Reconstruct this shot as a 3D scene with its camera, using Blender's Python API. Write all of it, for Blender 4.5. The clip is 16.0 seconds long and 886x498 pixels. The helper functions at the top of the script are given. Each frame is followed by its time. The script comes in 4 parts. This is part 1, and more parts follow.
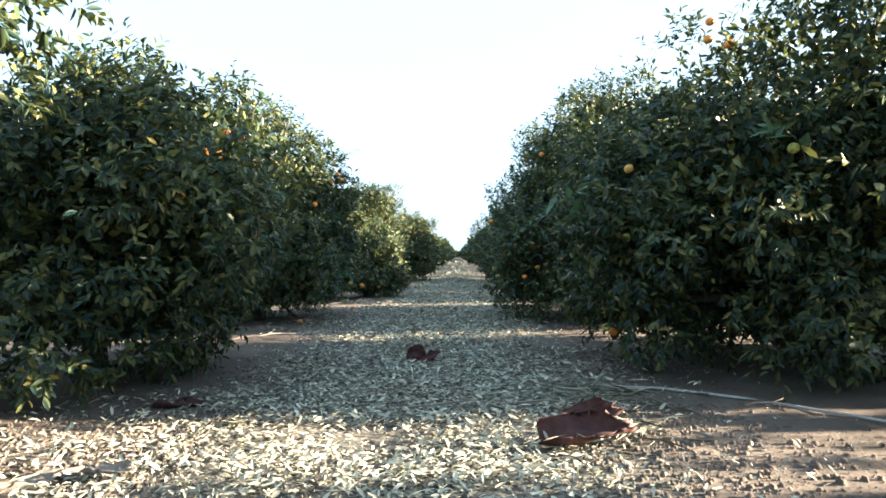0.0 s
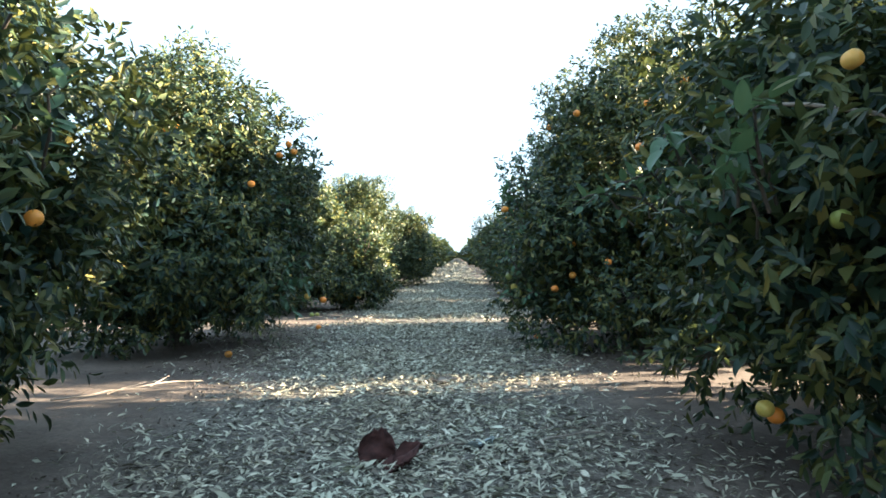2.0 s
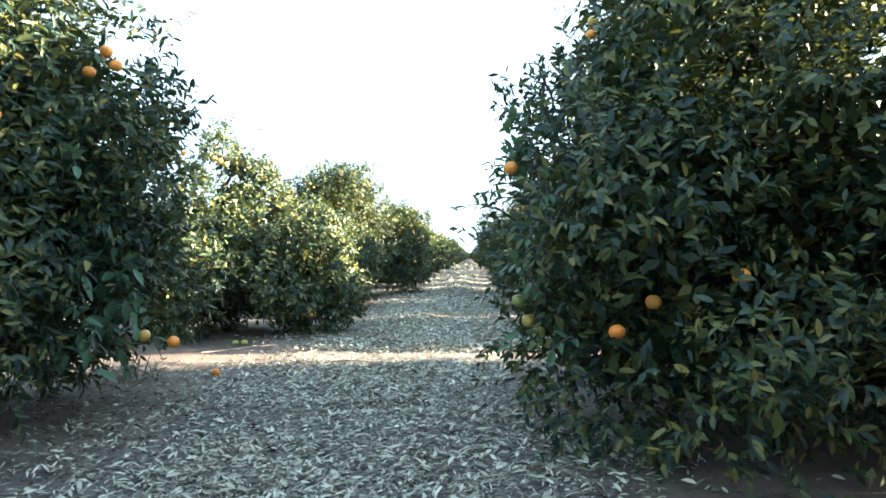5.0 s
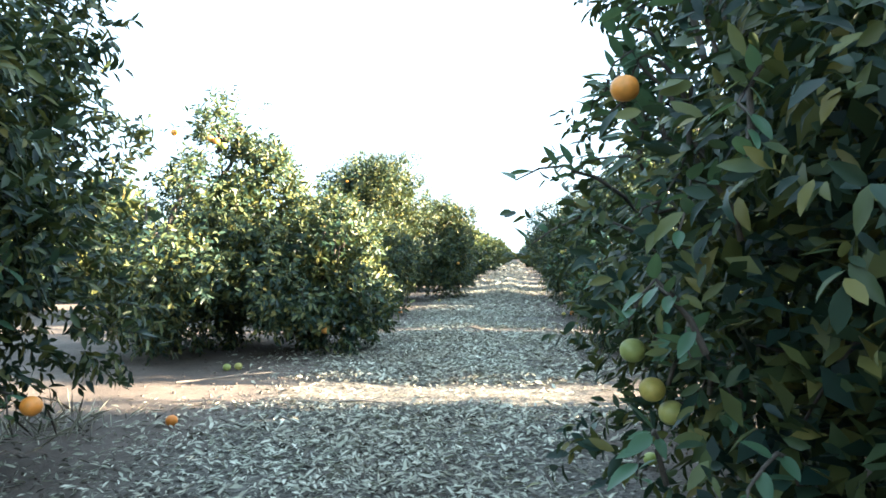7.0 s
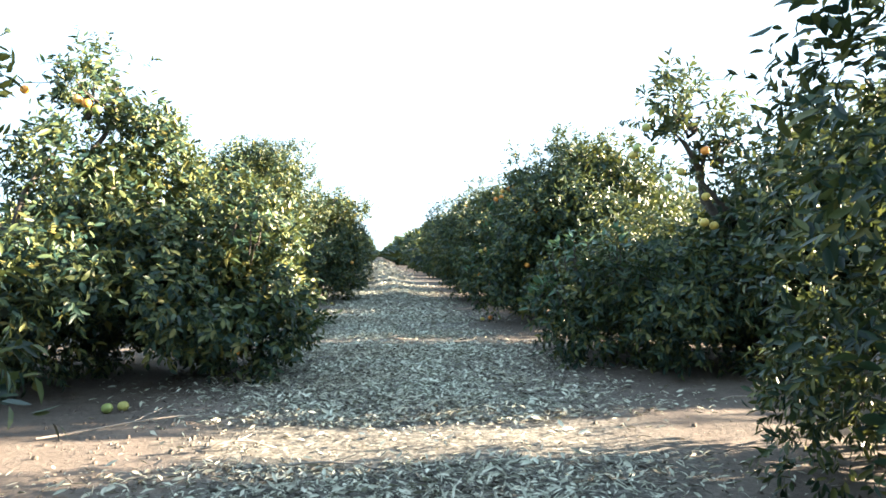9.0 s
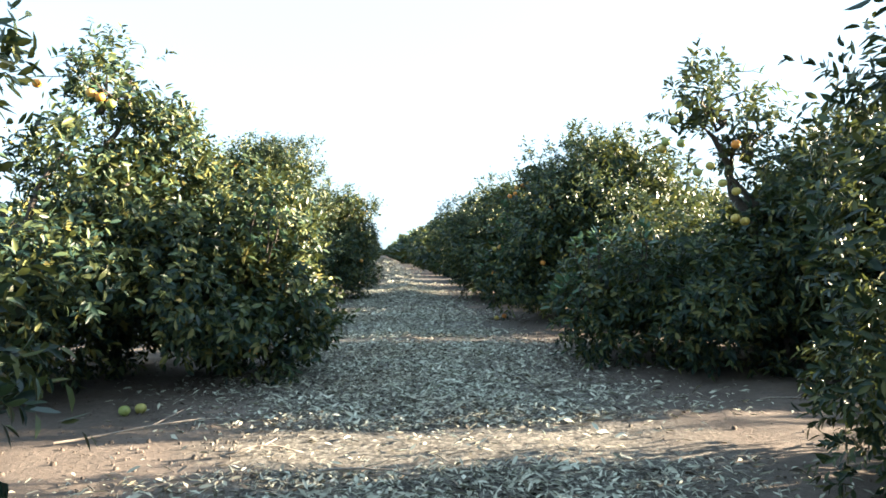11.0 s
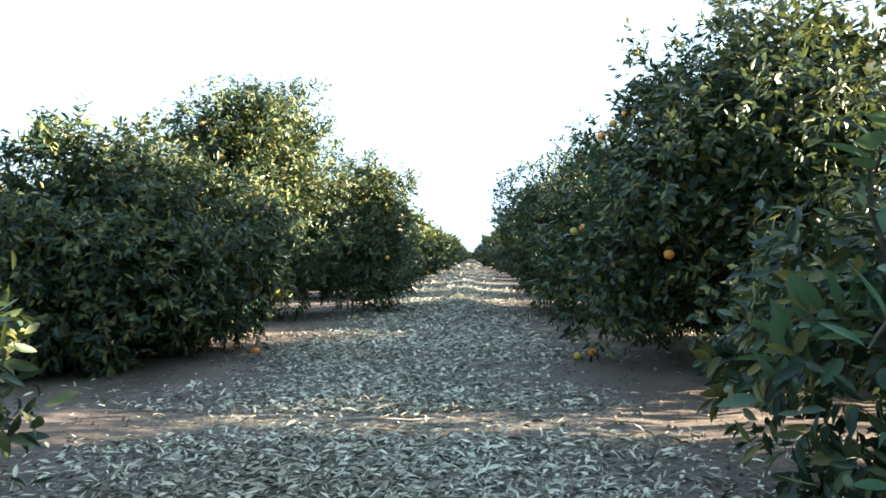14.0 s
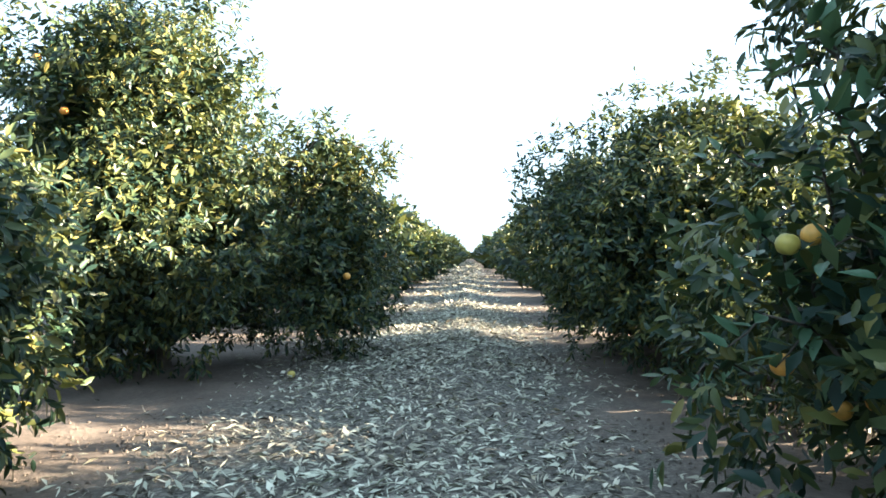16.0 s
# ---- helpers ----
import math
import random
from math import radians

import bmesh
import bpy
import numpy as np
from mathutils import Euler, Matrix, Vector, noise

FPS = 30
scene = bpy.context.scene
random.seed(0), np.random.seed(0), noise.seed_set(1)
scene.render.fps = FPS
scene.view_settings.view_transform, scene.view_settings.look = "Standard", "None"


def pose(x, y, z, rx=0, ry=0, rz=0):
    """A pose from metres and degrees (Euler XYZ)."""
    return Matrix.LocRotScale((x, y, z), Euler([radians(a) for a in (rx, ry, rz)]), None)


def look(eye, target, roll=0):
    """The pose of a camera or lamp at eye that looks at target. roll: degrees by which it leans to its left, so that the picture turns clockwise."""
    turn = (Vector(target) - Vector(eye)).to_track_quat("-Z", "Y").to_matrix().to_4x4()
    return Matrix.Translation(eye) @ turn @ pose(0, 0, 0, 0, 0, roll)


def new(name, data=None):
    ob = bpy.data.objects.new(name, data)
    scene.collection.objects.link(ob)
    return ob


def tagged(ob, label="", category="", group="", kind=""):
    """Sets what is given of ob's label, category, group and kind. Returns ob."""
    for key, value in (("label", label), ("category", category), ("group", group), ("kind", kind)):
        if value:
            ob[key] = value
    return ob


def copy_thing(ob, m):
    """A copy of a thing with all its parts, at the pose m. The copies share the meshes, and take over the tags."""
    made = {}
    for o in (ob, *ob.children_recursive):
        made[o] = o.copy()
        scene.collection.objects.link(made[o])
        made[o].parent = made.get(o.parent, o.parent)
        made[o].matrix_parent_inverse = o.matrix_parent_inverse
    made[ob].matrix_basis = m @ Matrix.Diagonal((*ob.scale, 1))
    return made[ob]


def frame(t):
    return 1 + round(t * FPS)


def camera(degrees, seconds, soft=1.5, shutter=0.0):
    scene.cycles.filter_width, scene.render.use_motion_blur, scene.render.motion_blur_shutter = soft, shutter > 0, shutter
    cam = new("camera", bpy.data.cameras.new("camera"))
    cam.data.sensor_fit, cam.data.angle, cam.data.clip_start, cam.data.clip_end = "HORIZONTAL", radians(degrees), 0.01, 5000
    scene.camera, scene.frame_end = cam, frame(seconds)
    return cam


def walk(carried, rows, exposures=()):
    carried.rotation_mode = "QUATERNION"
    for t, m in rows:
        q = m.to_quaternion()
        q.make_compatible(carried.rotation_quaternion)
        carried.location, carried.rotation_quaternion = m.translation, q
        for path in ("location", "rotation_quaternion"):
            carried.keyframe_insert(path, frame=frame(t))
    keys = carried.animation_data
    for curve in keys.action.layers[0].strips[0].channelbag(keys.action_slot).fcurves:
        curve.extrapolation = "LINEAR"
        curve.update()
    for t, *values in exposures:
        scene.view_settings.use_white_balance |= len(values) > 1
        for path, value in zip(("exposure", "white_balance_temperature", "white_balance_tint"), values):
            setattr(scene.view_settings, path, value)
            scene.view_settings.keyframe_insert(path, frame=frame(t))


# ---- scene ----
cam = camera(64.7, 16.0, soft=1.65)
METRES, EYE, TILT, LEAN, TURN = 19.608, 1.0, 0.0, 0.0, 0.0
ROWS = [
    (0.0, 0.0, 0.0, 0.0, 0.0, 0.52, 0.47),
    (0.5, 0.0005, 0.0447, 0.0002, 0.01, 0.55, 0.5),
    (1.0, 0.0016, 0.0882, 0.0002, -0.01, 0.54, 0.5),
    (1.5, 0.0019, 0.1286, 0.0006, -0.0, 0.58, 0.5),
    (2.0, 0.0036, 0.1614, 0.0006, -0.02, 0.6, 0.51),
    (2.5, 0.007, 0.201, 0.0008, -0.04, 0.64, 0.5),
    (3.0, 0.0109, 0.2297, 0.0007, -0.05, 0.65, 0.5),
    (3.5, 0.0146, 0.2608, 0.0004, -0.06, 0.67, 0.49),
    (6.0, 0.0237, 0.4004, 0.0027, 3.53, 0.69, 0.35),
    (6.5, 0.0235, 0.4231, 0.0029, 4.81, 0.73, 0.24),
    (7.0, 0.0208, 0.444, 0.0031, 4.78, 0.7, 0.27),
    (7.5, 0.0155, 0.4622, 0.0034, 4.77, 0.69, 0.24),
    (8.0, 0.0074, 0.4808, 0.0037, 2.56, 0.69, 0.01),
    (8.5, -0.0042, 0.4965, 0.0043, -5.44, 0.53, 0.01),
    (9.0, -0.0215, 0.5125, 0.0048, -6.53, 0.47, 0.06),
    (11.5, -0.0288, 0.5272, 0.004, -6.22, 0.32, 0.21),
    (12.0, -0.0204, 0.5511, 0.003, -6.15, 0.33, 0.24),
    (12.5, -0.0098, 0.5965, 0.0018, -5.05, 0.36, 0.29),
    (13.0, -0.0008, 0.647, -0.001, -2.09, 0.52, 0.45),
    (13.5, 0.0125, 0.7099, -0.0034, 0.46, 0.55, 0.35),
    (14.0, 0.0224, 0.7673, -0.0037, 1.11, 0.65, 0.27),
    (14.5, 0.0296, 0.8336, -0.0028, 1.08, 0.66, 0.25),
    (15.0, 0.0303, 0.8822, -0.0022, 1.07, 0.65, 0.29),
    (15.5, 0.0274, 0.9323, -0.0014, 1.05, 0.62, 0.28),
    (16.0, 0.0225, 0.9731, 0.0059, 1.05, 0.61, 0.23),
]
EXPOSURES = [(t, e, 5300, 2) for t, e in ((0.0, 3.8), (1.0, 3.96), (3.5, 4.22), (6.0, 4.62), (7.0, 4.6), (9.0, 4.26), (11.3, 3.8), (12.5, 3.96), (14.0, 4.02), (16.0, 4.17))]
walk(cam, [(t, pose(0, 0, EYE, TILT, LEAN, TURN) @ pose(METRES * x, METRES * y, METRES * z, 90 + pitch, roll, yaw)) for t, x, y, z, yaw, pitch, roll in ROWS], EXPOSURES)

# ---------------------------------------------------------------- world, sun
SUN_EL, SUN_AZ = radians(12.5), radians(2.0)          # low over the right-hand row
world = bpy.data.worlds.new("sky")
scene.world = world
world.use_nodes = True
wn = world.node_tree.nodes
sky = wn.new("ShaderNodeTexSky")
sky.sky_type = "NISHITA"
sky.sun_disc = False
sky.sun_elevation = SUN_EL
sky.sun_rotation = radians(90.0) - SUN_AZ
sky.dust_density = 1.8
sky.air_density = 1.0
hazy = wn.new("ShaderNodeHueSaturation")
hazy.inputs["Saturation"].default_value = 0.6
hazy.inputs["Value"].default_value = 0.8
world.node_tree.links.new(sky.outputs[0], hazy.inputs["Color"])
veil = wn.new("ShaderNodeMix")                          # a thin milky veil of haze over the whole sky
veil.data_type = "RGBA"
veil.inputs[0].default_value = 0.65
veil.inputs[7].default_value = (2.65, 2.95, 3.12, 1)
world.node_tree.links.new(hazy.outputs[0], veil.inputs[6])
world.node_tree.links.new(veil.outputs[2], wn["Background"].inputs[0])
wn["Background"].inputs[1].default_value = 0.05 * 0.75
sun = new("sun", bpy.data.lights.new("sun", "SUN"))
sun.data.energy, sun.data.angle, sun.data.color = 5.0, radians(0.6), (1.0, 0.69, 0.42)
sun_way = Vector((math.cos(SUN_EL) * math.cos(SUN_AZ), math.cos(SUN_EL) * math.sin(SUN_AZ), math.sin(SUN_EL)))
sun.matrix_world = look(sun_way * 60, (0, 0, 0))


# ---------------------------------------------------------------- materials
def material(name, rough=0.7):
    m = bpy.data.materials.new(name)
    m.use_nodes = True
    b = m.node_tree.nodes["Principled BSDF"]
    b.inputs["Roughness"].default_value = rough
    return m, m.node_tree.nodes, m.node_tree.links, b


def ramp(nodes, stops):
    r = nodes.new("ShaderNodeValToRGB")
    el = r.color_ramp.elements
    while len(el) < len(stops):
        el.new(0.5)
    for e, (p, c) in zip(el, stops):
        e.position, e.color = p, (*c, 1)
    return r


def noise_node(nodes, links, scale, detail=4.0, rough=0.6, coord=None):
    n = nodes.new("ShaderNodeTexNoise")
    n.inputs["Scale"].default_value, n.inputs["Detail"].default_value, n.inputs["Roughness"].default_value = scale, detail, rough
    if coord is not None:
        links.new(coord, n.inputs["Vector"])
    return n


def mix(nodes, links, a, b, fac, blend="MIX"):
    m = nodes.new("ShaderNodeMix")
    m.data_type, m.blend_type = "RGBA", blend
    for sock, v in ((m.inputs[0], fac), (m.inputs[6], a), (m.inputs[7], b)):
        if hasattr(v, "links"):
            links.new(v, sock)
        else:
            sock.default_value = v if isinstance(v, (int, float)) else (*v, 1)
    return m.outputs[2]


def bump(nodes, links, b, height, strength=0.5, distance=0.01):
    n = nodes.new("ShaderNodeBump")
    n.inputs["Strength"].default_value, n.inputs["Distance"].default_value = strength, distance
    links.new(height, n.inputs["Height"])
    links.new(n.outputs[0], b.inputs["Normal"])


def leaf_material(name, stops, through_colour, amount=0.3, rough=0.38):
    m, nodes, links, b = material(name, rough)
    geo = nodes.new("ShaderNodeNewGeometry")
    r = ramp(nodes, stops)
    links.new(geo.outputs["Random Per Island"], r.inputs[0])
    tc = nodes.new("ShaderNodeTexCoord")
    n = noise_node(nodes, links, 1.7, 3.0, coord=tc.outputs["Object"])
    tint = ramp(nodes, [(0.35, (0.68, 0.8, 0.9)), (0.7, (1.1, 1.1, 1.0))])
    links.new(n.outputs[0], tint.inputs[0])
    col = mix(nodes, links, r.outputs[0], tint.outputs[0], 1.0, "MULTIPLY")
    links.new(col, b.inputs["Base Color"])
    b.inputs["Specular IOR Level"].default_value = 0.24
    tr = nodes.new("ShaderNodeBsdfTranslucent")
    links.new(mix(nodes, links, col, through_colour, 0.5), tr.inputs[0])
    sh = nodes.new("ShaderNodeMixShader")
    sh.inputs[0].default_value = amount
    links.new(b.outputs[0], sh.inputs[1])
    links.new(tr.outputs[0], sh.inputs[2])
    links.new(sh.outputs[0], nodes["Material Output"].inputs[0])
    return m


LEAF = leaf_material("citrus_leaf", [(0.0, (0.01, 0.024, 0.021)), (0.32, (0.025, 0.048, 0.034)), (0.66, (0.07, 0.09, 0.037)),
                                     (0.9, (0.13, 0.13, 0.041)), (1.0, (0.175, 0.142, 0.04))], (0.24, 0.29, 0.06), 0.1, 0.42)
YOUNG = leaf_material("young_leaf", [(0.0, (0.05, 0.1, 0.064)), (0.6, (0.08, 0.14, 0.08)), (1.0, (0.13, 0.19, 0.088))], (0.25, 0.34, 0.1), 0.22, 0.34)


def bark_material():
    m, nodes, links, b = material("bark", 0.9)
    tc = nodes.new("ShaderNodeTexCoord")
    n = noise_node(nodes, links, 22, 6, 0.7, tc.outputs["Object"])
    r = ramp(nodes, [(0.3, (0.03, 0.025, 0.021)), (0.55, (0.08, 0.068, 0.056)), (0.8, (0.15, 0.135, 0.115))])
    links.new(n.outputs[0], r.inputs[0])
    links.new(r.outputs[0], b.inputs["Base Color"])
    bump(nodes, links, b, n.outputs[0], 0.7, 0.01)
    return m


BARK = bark_material()


def peel_material(name, stops):
    m, nodes, links, b = material(name, 0.42)
    info = nodes.new("ShaderNodeObjectInfo")
    r = ramp(nodes, stops)
    links.new(info.outputs["Random"], r.inputs[0])
    tc = nodes.new("ShaderNodeTexCoord")
    n = noise_node(nodes, links, 25, 3, 0.6, tc.outputs["Object"])
    tint = ramp(nodes, [(0.35, (0.82, 0.86, 0.8)), (0.65, (1.05, 1.03, 1.0))])
    links.new(n.outputs[0], tint.inputs[0])
    links.new(mix(nodes, links, r.outputs[0], tint.outputs[0], 1.0, "MULTIPLY"), b.inputs["Base Color"])
    pores = noise_node(nodes, links, 420, 1, 0.5, tc.outputs["Object"])
    bump(nodes, links, b, pores.outputs[0], 0.35, 0.002)
    return m


PEEL = peel_material("orange_peel", [(0.0, (0.74, 0.24, 0.03)), (0.45, (0.76, 0.32, 0.05)), (0.72, (0.7, 0.4, 0.09)), (0.88, (0.52, 0.43, 0.1)), (1.0, (0.28, 0.34, 0.08))])
RIPE_PEEL = peel_material("ripe_peel", [(0.0, (0.74, 0.3, 0.05)), (1.0, (0.76, 0.36, 0.07))])
PALE_PEEL = peel_material("pale_peel", [(0.0, (0.52, 0.4, 0.09)), (0.5, (0.46, 0.41, 0.12)), (1.0, (0.27, 0.33, 0.1))])


def soil_material():
    """Sandy soil, with pale crumbled leaf mulch along the aisle's strip."""
    m, nodes, links, b = material("soil", 0.95)
    tc = nodes.new("ShaderNodeTexCoord")
    co = tc.outputs["Object"]
    big = noise_node(nodes, links, 0.9, 5, 0.62, co)
    fine = noise_node(nodes, links, 24, 6, 0.72, co)
    r = ramp(nodes, [(0.3, (0.066, 0.053, 0.045)), (0.5, (0.112, 0.093, 0.079)), (0.72, (0.185, 0.158, 0.136))])
    links.new(big.outputs[0], r.inputs[0])
    tint = ramp(nodes, [(0.3, (0.62, 0.6, 0.58)), (0.7, (1.2, 1.18, 1.15))])
    links.new(fine.outputs[0], tint.inputs[0])
    soil = mix(nodes, links, r.outputs[0], tint.outputs[0], 1.0, "MULTIPLY")
    chips = nodes.new("ShaderNodeTexVoronoi")
    chips.inputs["Scale"].default_value = 46
    links.new(co, chips.inputs["Vector"])
    cr = ramp(nodes, [(0.0, (0.03, 0.026, 0.022)), (0.5, (0.085, 0.08, 0.068)), (1.0, (0.24, 0.23, 0.2))])
    links.new(chips.outputs["Color"], cr.inputs[0])
    xyz = nodes.new("ShaderNodeSeparateXYZ")
    links.new(co, xyz.inputs[0])
    line = nodes.new("ShaderNodeMath")
    line.operation = "MULTIPLY_ADD"
    links.new(xyz.outputs[1], line.inputs[0])
    line.inputs[1].default_value = -0.021
    links.new(xyz.outputs[0], line.inputs[2])
    off = nodes.new("ShaderNodeMath")
    off.operation = "ABSOLUTE"
    shift = nodes.new("ShaderNodeMath")
    shift.inputs[1].default_value = 0.38
    links.new(line.outputs[0], shift.inputs[0])
    links.new(shift.outputs[0], off.inputs[0])
    edge = nodes.new("ShaderNodeMath")
    edge.operation = "MULTIPLY_ADD"
    links.new(big.outputs[0], edge.inputs[0])
    edge.inputs[1].default_value = 1.6
    links.new(off.outputs[0], edge.inputs[2])
    strip = ramp(nodes, [(0.0, (1, 1, 1)), (1.0, (0, 0, 0))])
    rng_node = nodes.new("ShaderNodeMapRange")
    rng_node.inputs["From Min"].default_value, rng_node.inputs["From Max"].default_value = 1.75, 2.45
    links.new(edge.outputs[0], rng_node.inputs["Value"])
    links.new(rng_node.outputs[0], strip.inputs[0])
    links.new(mix(nodes, links, soil, cr.outputs[0], strip.outputs[0]), b.inputs["Base Color"])
    bump(nodes, links, b, fine.outputs[0], 0.8, 0.02)
    return m


SOIL = soil_material()


def litter_material():
    m, nodes, links, b = material("dead_leaf", 0.75)
    geo = nodes.new("ShaderNodeNewGeometry")
    r = ramp(nodes, [(0.0, (0.07, 0.058, 0.047)), (0.2, (0.2, 0.185, 0.155)), (0.4, (0.37, 0.375, 0.305)), (0.8, (0.55, 0.565, 0.465)), (1.0, (0.7, 0.69, 0.59))])
    links.new(geo.outputs["Random Per Island"], r.inputs[0])
    tc = nodes.new("ShaderNodeTexCoord")
    n = noise_node(nodes, links, 1.1, 4, 0.6, tc.outputs["Object"])
    tint = ramp(nodes, [(0.35, (0.8, 0.76, 0.7)), (0.65, (1.05, 1.07, 1.05))])
    links.new(n.outputs[0], tint.inputs[0])
    links.new(mix(nodes, links, r.outputs[0], tint.outputs[0], 1.0, "MULTIPLY"), b.inputs["Base Color"])
    return m


LITTER = litter_material()


def plain(name, colour, dark, rough=0.7, scale=30.0, metal=0.0):
    m, nodes, links, b = material(name, rough)
    tc = nodes.new("ShaderNodeTexCoord")
    n = noise_node(nodes, links, scale, 5, 0.65, tc.outputs["Object"])
    r = ramp(nodes, [(0.3, dark), (0.7, colour)])
    links.new(n.outputs[0], r.inputs[0])
    links.new(r.outputs[0], b.inputs["Base Color"])
    bump(nodes, links, b, n.outputs[0], 0.4, 0.006)
    return m


HOSE = plain("hose_plastic", (0.42, 0.42, 0.4), (0.28, 0.27, 0.25), 0.5)
HUSK = plain("dry_frond", (0.085, 0.034, 0.031), (0.032, 0.014, 0.013), 0.85, 22)
PALE_HUSK = plain("pale_leaf", (0.4, 0.46, 0.46), (0.22, 0.27, 0.28), 0.7, 25)
STICK = plain("dry_stick", (0.33, 0.3, 0.26), (0.18, 0.15, 0.125), 0.85, 40)


# ---------------------------------------------------------------- mesh helpers
def mesh_from(name, verts, quads, mat, smooth=False):
    """A mesh from arrays: verts (n, 3) and quads (m, 4)."""
    me = bpy.data.meshes.new(name)
    v, q = np.asarray(verts, np.float32), np.asarray(quads, np.int32)
    me.vertices.add(len(v))
    me.vertices.foreach_set("co", v.ravel())
    me.loops.add(q.size)
    me.loops.foreach_set("vertex_index", q.ravel())
    me.polygons.add(len(q))
    me.polygons.foreach_set("loop_start", np.arange(0, q.size, 4, dtype=np.int32))
    me.update(calc_edges=True)
    me.validate()
    if smooth:
        me.polygons.foreach_set("use_smooth", np.ones(len(me.polygons), bool))
    me.materials.append(mat)
    return me


def child(name, me, parent, label="", place=(0, 0, 0)):
    ob = new(name, me)
    ob.parent = parent
    ob.location = place
    return tagged(ob, label) if label else ob


def unit(a):
    return a / np.maximum(np.linalg.norm(a, axis=-1, keepdims=True), 1e-9)


def leaf_arrays(rng, base, way, length, width, fine=True, normal=None):
    """Folded leaf blades: base points, directions, lengths and widths."""
    n = len(base)
    way = unit(way)
    side = np.cross(way, rng.normal(size=(n, 3)) * 0.5 + np.array([0, 0, 1.0])) if normal is None else np.cross(way, normal)
    side = unit(side)
    up = np.cross(side, way)
    L, W = length[:, None], width[:, None] / 2
    fold = rng.uniform(0.12, 0.5, (n, 1)) * W
    droop = rng.uniform(-0.04, 0.2, (n, 1)) * L
    if fine == "rich":
        mid_rib = base + way * L * 0.5 + up * droop * 0.25
        v = np.stack([base,
                      base + way * L * 0.2 + side * W * 0.72 + up * fold * 0.8,
                      base + way * L * 0.5 + side * W + up * (fold + droop * 0.2),
                      base + way * L * 0.8 + side * W * 0.62 + up * (fold * 0.7 - droop * 0.4),
                      base + way * L - up * droop,
                      base + way * L * 0.8 - side * W * 0.62 + up * (fold * 0.7 - droop * 0.4),
                      base + way * L * 0.5 - side * W + up * (fold + droop * 0.2),
                      base + way * L * 0.2 - side * W * 0.72 + up * fold * 0.8,
                      mid_rib], 1)
        q = np.array([[0, 8, 2, 1], [8, 4, 3, 2], [0, 7, 6, 8], [8, 6, 5, 4]])
        k = 9
    elif fine:
        v = np.stack([base,
                      base + way * L * 0.3 + side * W * 0.86 + up * fold,
                      base + way * L * 0.66 + side * W * 0.82 + up * (fold - droop * 0.4),
                      base + way * L - up * droop,
                      base + way * L * 0.66 - side * W * 0.82 + up * (fold - droop * 0.4),
                      base + way * L * 0.3 - side * W * 0.86 + up * fold], 1)
        q = np.array([[0, 3, 2, 1], [0, 5, 4, 3]])
        k = 6
    else:
        v = np.stack([base, base + way * L * 0.5 + side * W + up * fold, base + way * L - up * droop, base + way * L * 0.5 - side * W + up * fold], 1)
        q = np.array([[0, 1, 2, 3]])
        k = 4
    quads = (q[None] + (np.arange(n) * k)[:, None, None]).reshape(-1, 4)
    return v.reshape(-1, 3), quads


def wobble(p, seed, size=0.45):
    """Smooth lumps of about that size, in -1 .. 1."""
    s = np.random.RandomState(seed)
    out = np.zeros(len(p))
    for a, f in ((0.5, 1.0), (0.35, 1.9), (0.25, 3.7)):
        for _ in range(3):
            k = s.normal(size=3)
            k *= f * 2.2 / (size * np.linalg.norm(k) * 2)
            out += a / 1.6 * np.sin(p @ k + s.uniform(0, 6.28))
    return out


def shoots_on(rng, lobes, count, seed, skirt, depth, lumps=0.2):
    """Places and outward ways of leafy shoots over the union of rounded lobes (x, y, z, rx, ry, rz)."""
    lob = np.array(lobes, float)
    area = (lob[:, 3] * lob[:, 4] + lob[:, 3] * lob[:, 5] + lob[:, 4] * lob[:, 5])
    pick = rng.choice(len(lob), count * 3, p=area / area.sum())
    d = unit(rng.normal(size=(count * 3, 3)))
    c, r = lob[pick, :3], lob[pick, 3:]
    flat = np.linalg.norm(d[:, :2], axis=1, keepdims=True)
    cube = (np.abs(d[:, :1] / flat) ** 3 + np.abs(d[:, 1:2] / flat) ** 3) ** (-1 / 3)
    d = np.concatenate([d[:, :2] * cube, d[:, 2:]], 1)
    sh = depth(len(pick))
    lump = wobble(c + d * r, seed, 0.42)
    p = c + d * r * (sh * (1 - 0.04 + lumps * np.clip(lump, -0.8, 0.8)))[:, None]
    n = unit(d / r)
    inner = np.full(len(p), 9.0)
    for i, l in enumerate(lob):
        e = np.linalg.norm((p - l[:3]) / l[3:], axis=1)
        inner = np.where(pick == i, inner, np.minimum(inner, e))
    low = skirt + 0.14 * wobble(p * np.array([1, 1, 0.01]), seed + 5, 0.35)
    keep = (inner > np.minimum(sh, 1.0) * 0.84) & (p[:, 2] > low)
    return p[keep][:count], n[keep][:count]


